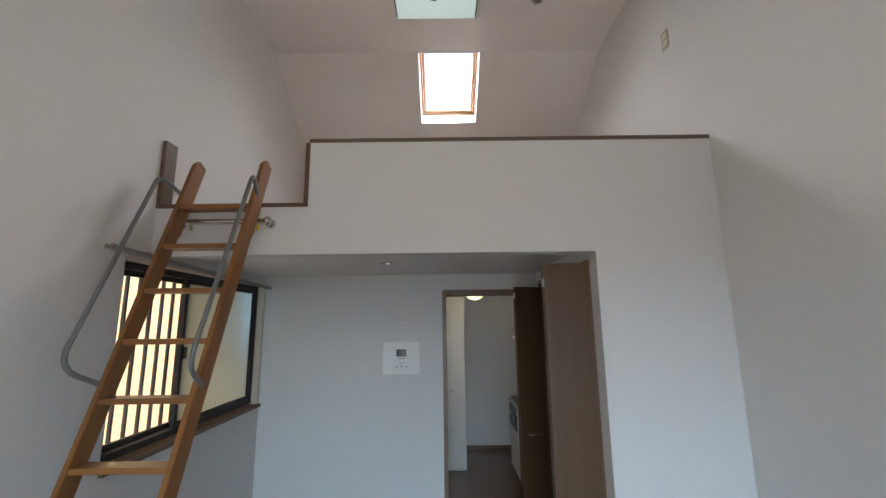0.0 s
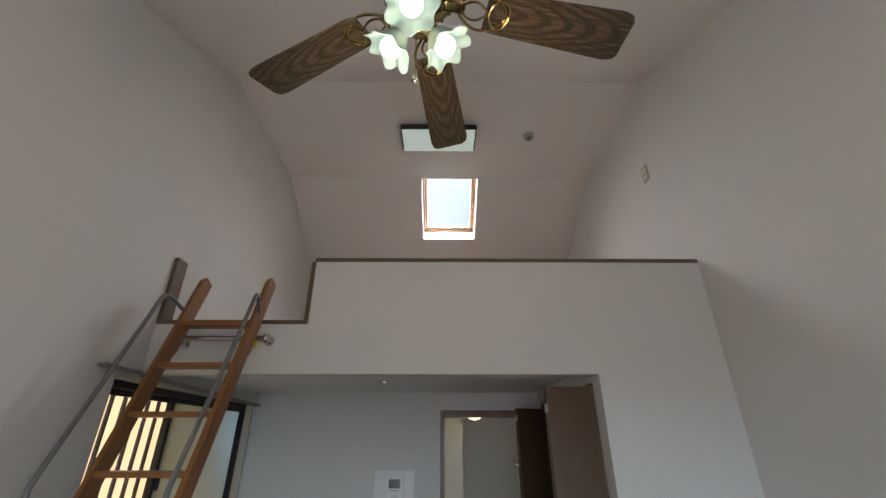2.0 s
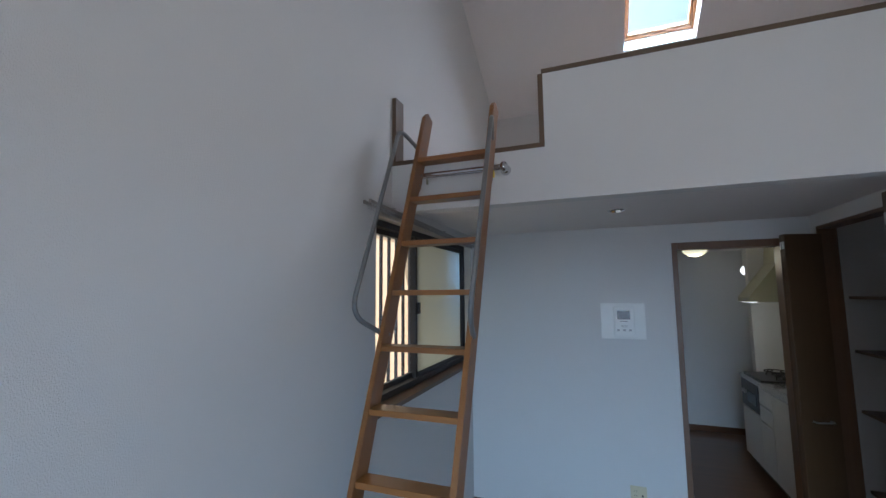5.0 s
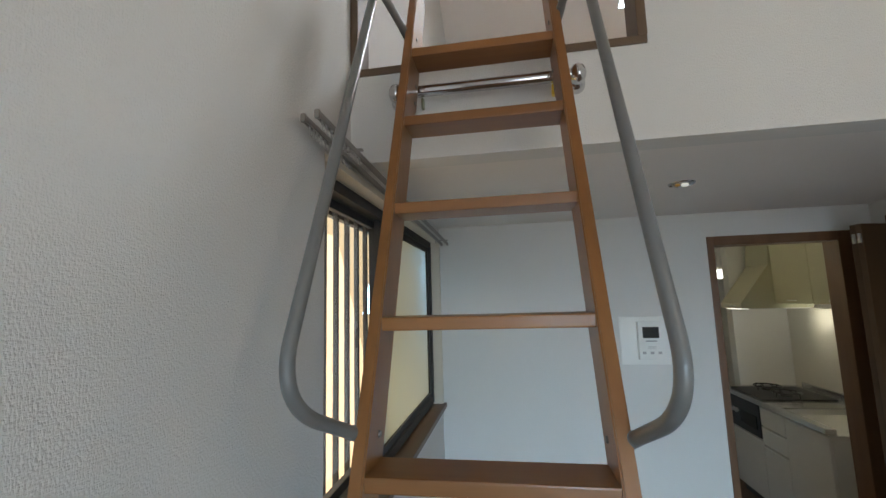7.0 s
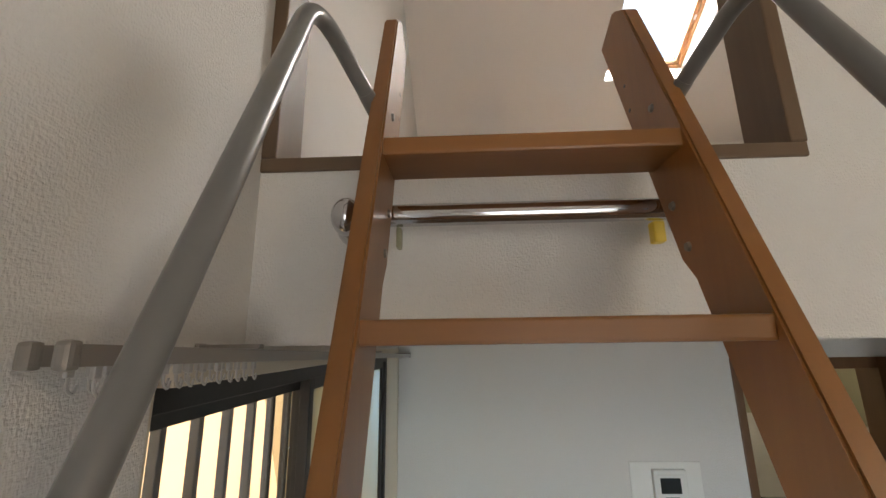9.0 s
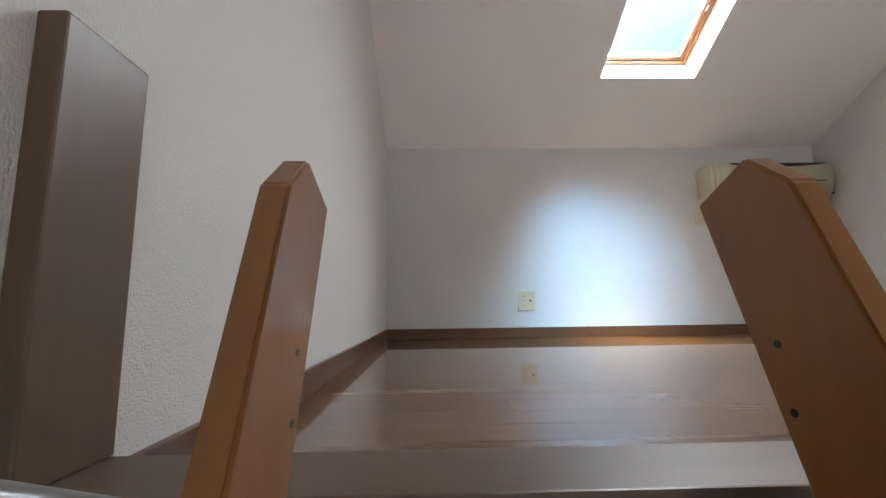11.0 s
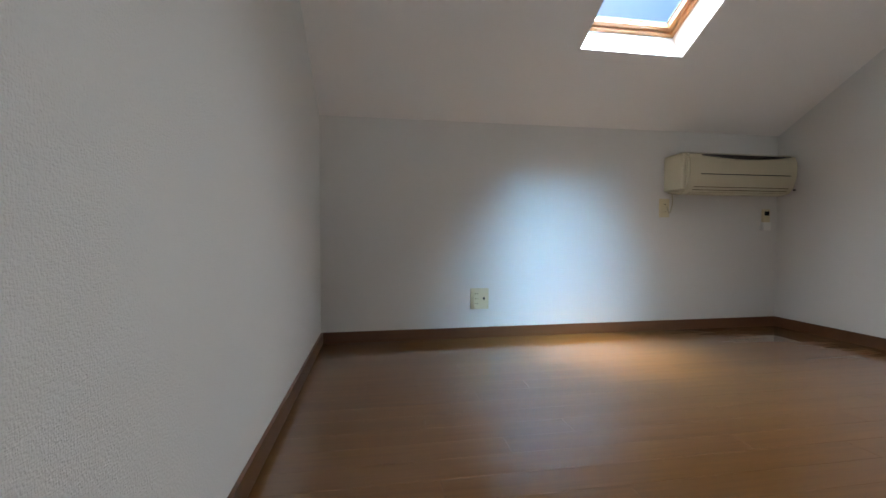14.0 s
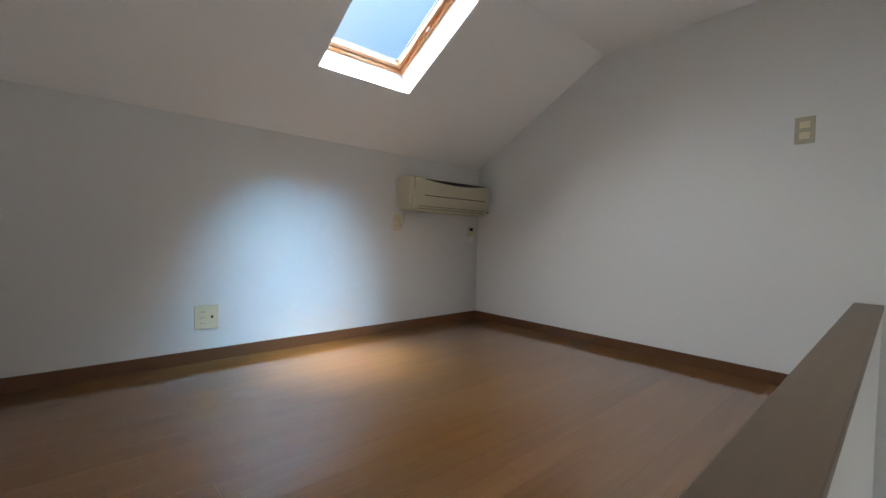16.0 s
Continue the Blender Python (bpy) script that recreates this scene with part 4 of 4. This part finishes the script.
# ---- air conditioner ----
def air_conditioner():
    x0, x1, yw = 2.140, 2.915, NORTH
    ob = holder("air_conditioner", "cream wall-mounted air conditioner under the slope of the ceiling", "air conditioner", at=((x0 + x1) / 2, yw, 3.1680))
    prof = [(yw - 0.002, 3.1760), (yw - 0.10, 3.1620), (yw - 0.145, 3.1760), (yw - 0.172, 3.2130), (yw - 0.188, 3.2780), (yw - 0.190, 3.3480), (yw - 0.176, 3.3960), (yw - 0.14, 3.4120), (yw - 0.002, 3.4120)]
    bm = bmesh.new()
    prism(bm, prof, "x", x0, x1)
    bmesh.ops.bevel(bm, geom=[e for e in bm.edges if abs(e.verts[0].co.x - e.verts[1].co.x) < 1e-5 and e.is_manifold], offset=0.012, segments=3, affect="EDGES")
    body = part("body", bm, ACP, ob, smooth=True)
    # arched intake along the top front and grooves, dark strips painting their shade; outlet flap
    bm = bmesh.new()
    n = 20
    up = [(x0 + 0.10 + (x1 - x0 - 0.16) * k / n, 3.3930) for k in range(n + 1)]
    dn = [(x0 + 0.10 + (x1 - x0 - 0.16) * k / n, 3.3900 - 0.020 * math.sin(math.pi * k / n)) for k in range(n, -1, -1)]
    prism(bm, up + dn, "y", yw - 0.1935, yw - 0.150)
    part("intake_slot", bm, BLACKP, body, "dark arched strip for the shaded intake slot")
    part("groove", blocks(((x0 + 0.09, yw - 0.1915, 3.2740), (x1 - 0.06, yw - 0.18, 3.2795))), BLACKP, body, "dark strip for the shaded groove across the front")
    for z, y in ((3.2000, 0.1685), (3.1830, 0.156)):
        part("groove", blocks(((x0 + 0.06, yw - y, z), (x1 - 0.05, yw - y + 0.02, z + 0.004))), SLOT_SHADE, body)
    bm = bmesh.new()
    prism(bm, [(yw - 0.102, 3.1620), (yw - 0.140, 3.1740), (yw - 0.142, 3.1700), (yw - 0.104, 3.1575)], "x", x0 + 0.06, x1 - 0.05)
    part("flap", bm, ACP, ob, "cream outlet flap")
    part("side_cover", blocks(((x0 - 0.022, yw - 0.172, 3.1840), (x0 + 0.006, yw - 0.002, 3.4040)), bev=0.016), ACP, ob)
    part("display_lamp", blocks(((x1 - 0.035, yw - 0.192, 3.1860), (x1 - 0.022, yw - 0.184, 3.1960)), bev=0.001), BLACKP, body)


# Cream plastic darkened: the shade in the grooves is put into the colour.
SLOT_SHADE = plain("shadowed plastic slot", (0.16, 0.14, 0.10), 0.6)
air_conditioner()


def remote():
    ob = holder("remote_control", "cream remote control in its wall holder under the air conditioner", "remote control", at=(2.874, NORTH, 2.941))
    part("holder_cup", blocks(((2.844, NORTH - 0.026, 2.942), (2.904, NORTH, 2.996)), bev=0.004), WHITEP, ob)
    b = part("handset", blocks(((2.849, NORTH - 0.021, 2.951), (2.899, NORTH - 0.004, 3.082)), bev=0.004), CREAMP, ob)
    part("display", blocks(((2.856, NORTH - 0.0225, 3.041), (2.892, NORTH - 0.0205, 3.068)), bev=0.0005), SCREEN, b)


remote()
bm = bmesh.new()
tube(bm, smooth_path([(2.14, NORTH - 0.012, 3.09), (2.155, NORTH - 0.018, 3.04), (2.18, NORTH - 0.014, 3.115), (2.17, NORTH - 0.02, 3.165)], 6, 0.03), 0.003, 8)
thing("power_cord", bm, ACP, "thin cream cord from the socket to the air conditioner", "cord", smooth=True)


# ---- kitchen ----
KX = 2.305                 # front of the counter
KY0, KY1 = 1.935, 3.145      # its length


def cabinet(name, y0, y1, fronts, label, mat):
    ob = holder(name, label, "cabinet", "kitchen units", at=(KX + 0.3, (y0 + y1) / 2, 0))
    part("body", blocks(((KX + 0.02, y0 + 0.001, 0.09), (KITCHEN_E, y1 - 0.001, 0.815))), mat, ob)
    part("plinth", blocks(((KX + 0.07, y0 + 0.001, 0), (KITCHEN_E, y1 - 0.001, 0.088))), BLACKP, ob, "dark recessed plinth")
    for za, zb in fronts:
        d = part("front", blocks(((KX, y0 + 0.003, za), (KX + 0.0195, y1 - 0.003, zb)), bev=0.002), mat, ob)
        part("pull", blocks(((KX - 0.006, y0 + 0.02, zb - 0.014), (KX - 0.0005, y1 - 0.02, zb - 0.004)), bev=0.001), WHITEP, d)


cabinet("kitchen_cabinet", KY0, 2.36, [(0.10, 0.81)], "white kitchen base cabinet under the sink", ENAMEL)
cabinet("kitchen_cabinet", 2.36, 2.66, [(0.10, 0.52), (0.53, 0.66), (0.67, 0.81)], "white kitchen drawer cabinet", ENAMEL)
cabinet("kitchen_cabinet", 2.66, KY1, [(0.10, 0.55)], "white kitchen cabinet under the built-in stove", ENAMEL)
thing("worktop", blocks(((KX - 0.015, 2.44, 0.82), (KITCHEN_E, KY1 + 0.005, 0.855)), ((2.472, KY1 + 0.005, 0.82), (KITCHEN_E, 3.249, 0.855)), ((KX - 0.015, KY0, 0.82), (KX + 0.045, 2.44, 0.855)),
                        ((KITCHEN_E - 0.08, KY0, 0.82), (KITCHEN_E, 2.44, 0.855)), ((KITCHEN_E - 0.02, KY0, 0.855), (KITCHEN_E, KY1, 0.90)), bev=0.003), COUNTER,
      "pale steel worktop with a low upstand", "worktop")
thing("sink", blocks(((KX + 0.046, KY0 + 0.01, 0.66), (KITCHEN_E - 0.081, 2.438, 0.67)), ((KX + 0.046, KY0 + 0.01, 0.67), (KX + 0.056, 2.438, 0.85)),
                     ((KITCHEN_E - 0.095, KY0 + 0.01, 0.67), (KITCHEN_E - 0.081, 2.438, 0.85)), ((KX + 0.056, 2.42, 0.67), (KITCHEN_E - 0.095, 2.438, 0.85))), STEEL,
      "stainless steel sink set into the worktop", "sink")


def stove():
    ob = holder("gas_stove", "black built-in gas stove with two burners and a grill", "stove", at=(2.6, 2.86, 0.56))
    part("hob", blocks(((KX + 0.02, 2.64, 0.8555), (KITCHEN_E - 0.08, KY1 - 0.02, 0.868)), bev=0.004), BLACKP, ob)
    part("control_panel", blocks(((KX - 0.004, 2.67, 0.56), (KX + 0.019, KY1 - 0.01, 0.812)), bev=0.004), BLACKP, ob)
    part("grill_door", blocks(((KX - 0.012, 2.70, 0.62), (KX - 0.0045, 2.94, 0.72)), bev=0.003), SCREEN, ob)
    for y in (2.99, 3.05):
        bm = bmesh.new()
        cyl(bm, (KX - 0.004, y, 0.70), (KX - 0.022, y, 0.70), 0.018)
        part("knob", bm, STEEL, ob, smooth=True)
    for y in (2.75, 3.00):
        bm = bmesh.new()
        lathe(bm, [(0.0, 0.02), (0.035, 0.02), (0.045, 0.008), (0.045, 0.0)], (2.56, y, 0.868))
        burner = part("burner", bm, BLACKP, ob, smooth=True)
        bm = bmesh.new()
        tube(bm, [Vector((2.56 + 0.095 * math.cos(a), y + 0.095 * math.sin(a), 0.90)) for a in [math.tau * k / 24 for k in range(25)]], 0.005, 8)
        for k in range(4):
            a = math.tau * k / 4 + 0.4
            d = Vector((math.cos(a), math.sin(a), 0))
            tube(bm, [Vector((2.56, y, 0.903)) + d * 0.04, Vector((2.56, y, 0.903)) + d * 0.1, Vector((2.56, y, 0.868)) + d * 0.105], 0.005, 8)
        part("trivet", bm, BLACKP, burner)


stove()


def hood():
    ob = holder("range_hood", "cream sloping range hood over the stove", "range hood", at=(2.6, 3.05, 1.565))
    bm = bmesh.new()
    prism(bm, [(2.34, 1.565), (KITCHEN_E, 1.565), (KITCHEN_E, UNDER - 0.001), (2.60, UNDER - 0.001), (2.58, 1.93), (2.34, 1.61)], "y", 2.82, 3.16)
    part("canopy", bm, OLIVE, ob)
    part("filter", blocks(((2.42, 2.86, 1.557), (2.88, 3.20, 1.5645))), STEEL, ob)
    part("lamp", blocks(((2.355, 2.86, 1.559), (2.41, 3.10, 1.5649))), BULB, ob, "lit lamp strip")
    for y in (2.92, 2.98):
        bm = bmesh.new()
        cyl(bm, (2.341, y, 1.587), (2.332, y, 1.587), 0.008)
        part("switch_knob", bm, STEEL, ob, "small steel switch knob", True)


hood()


def wall_cabinet(y0, y1, label):
    ob = holder("wall_cabinet", label, "wall cabinet", "kitchen wall cabinets", at=(2.77, (y0 + y1) / 2, 1.57))
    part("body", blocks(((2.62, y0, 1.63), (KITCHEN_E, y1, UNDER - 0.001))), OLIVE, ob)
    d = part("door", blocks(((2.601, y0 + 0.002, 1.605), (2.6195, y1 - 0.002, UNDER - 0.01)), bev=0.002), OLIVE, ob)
    bm = bmesh.new()
    ym = (y0 + y1) / 2
    tube(bm, smooth_path([(2.601, ym - 0.04, 1.63), (2.585, ym - 0.04, 1.63), (2.585, ym + 0.04, 1.63), (2.601, ym + 0.04, 1.63)], 4, 0.008), 0.004, 8)
    part("handle", bm, STEEL, d, smooth=True)


for a, b in ((1.935, 2.376), (2.376, 2.817)):
    wall_cabinet(a, b, "cream kitchen wall cabinet with a small bow handle")


def sink_light():
    ob = holder("sink_light", "small lit lamp under the kitchen wall cabinets", "lamp", at=(2.68, 2.18, 1.599))
    part("housing", blocks(((2.63, 2.05, 1.572), (2.73, 2.42, 1.5995)), bev=0.004), WHITEP, ob)
    bm = bmesh.new()
    ball(bm, (2.625, 2.185, 1.575), 0.028, (1, 1.4, 0.9))
    part("bulb", bm, BULB, ob, "lit bulb", True)


sink_light()


def dome_lamp():
    c = (1.873, 2.579, UNDER)
    ob = holder("dome_lamp", "round lit dome lamp on the kitchen ceiling", "ceiling light", at=c)
    bm = bmesh.new()
    lathe(bm, [(0.13, 0.0), (0.13, -0.02), (0.11, -0.025)], c)
    part("ring", bm, WHITEP, ob, smooth=True)
    bm = bmesh.new()
    lathe(bm, [(0.122, -0.02), (0.116, -0.075), (0.095, -0.120), (0.055, -0.148), (0.0, -0.158)], c)
    part("dome", bm, DOME, ob, "lit pale yellow dome", True)


dome_lamp()


def pendant():
    ob = holder("bare_bulb_lamp", "white bulb lamp hanging from the kitchen ceiling", "lamp", at=(2.555, 3.600, UNDER))
    bm = bmesh.new()
    lathe(bm, [(0.05, 0.0), (0.05, -0.02), (0.03, -0.03), (0.03, -0.20), (0.04, -0.215), (0.0, -0.216)], (2.555, 3.600, UNDER))
    part("stem", bm, WHITEP, ob, smooth=True)
    bm = bmesh.new()
    ball(bm, (2.555, 3.600, 1.895), 0.055, (1, 1, 0.95))
    part("bulb", bm, BULB, ob, "lit white bulb", True)


pendant()
bm = bmesh.new()
box(bm, (1.50, 3.20, 0.02), (1.77, 3.2145, 1.98), 0.002)
lavatory = thing("kitchen_side_door", bm, ENAMEL, "narrow cream door in the kitchen with a dark knob", "door")
bm = bmesh.new()
cyl(bm, (1.60, 3.20, 0.92), (1.60, 3.165, 0.92), 0.016, 0.022)
part("knob", bm, STEEL, lavatory, smooth=True)

# silver hinges on the doorway jamb
for z in (0.25, 1.78):
    thing("door_hinge", blocks(((D0 + 0.0125, BACK + 0.02, z - 0.045), (D0 + 0.018, BACK + 0.075, z + 0.045)), bev=0.001), STEEL, "small steel hinge plate on the doorway jamb", "hinge", group="doorway hinges")

# ---- loft flooring, board by board ----
floor_loft = bpy.data.objects["floor_loft"]
rows_n = 25
wide = (NORTH - PARA - 0.006) / rows_n
kinds = {}


def board_mesh(length):
    key = round(length, 3)
    if key not in kinds:
        bm = bmesh.new()
        g = 0.0003
        box(bm, (g, g, 0), (length - g, wide - g, 0.0118))
        kinds[key] = mesh("plank", bm, PLANK)
    return kinds[key]


for r in range(rows_n):
    x, first = 0.003, (0.91, 0.46, 1.37, 0.68)[r % 4]
    while x < EAST - 0.01:
        length = min(first, EAST - 0.003 - x)
        first = 1.21
        ob = new("plank", board_mesh(length))
        ob.parent = floor_loft
        ob.location = (x, PARA + 0.003 + r * wide, LOFT - 0.0118)
        x += length
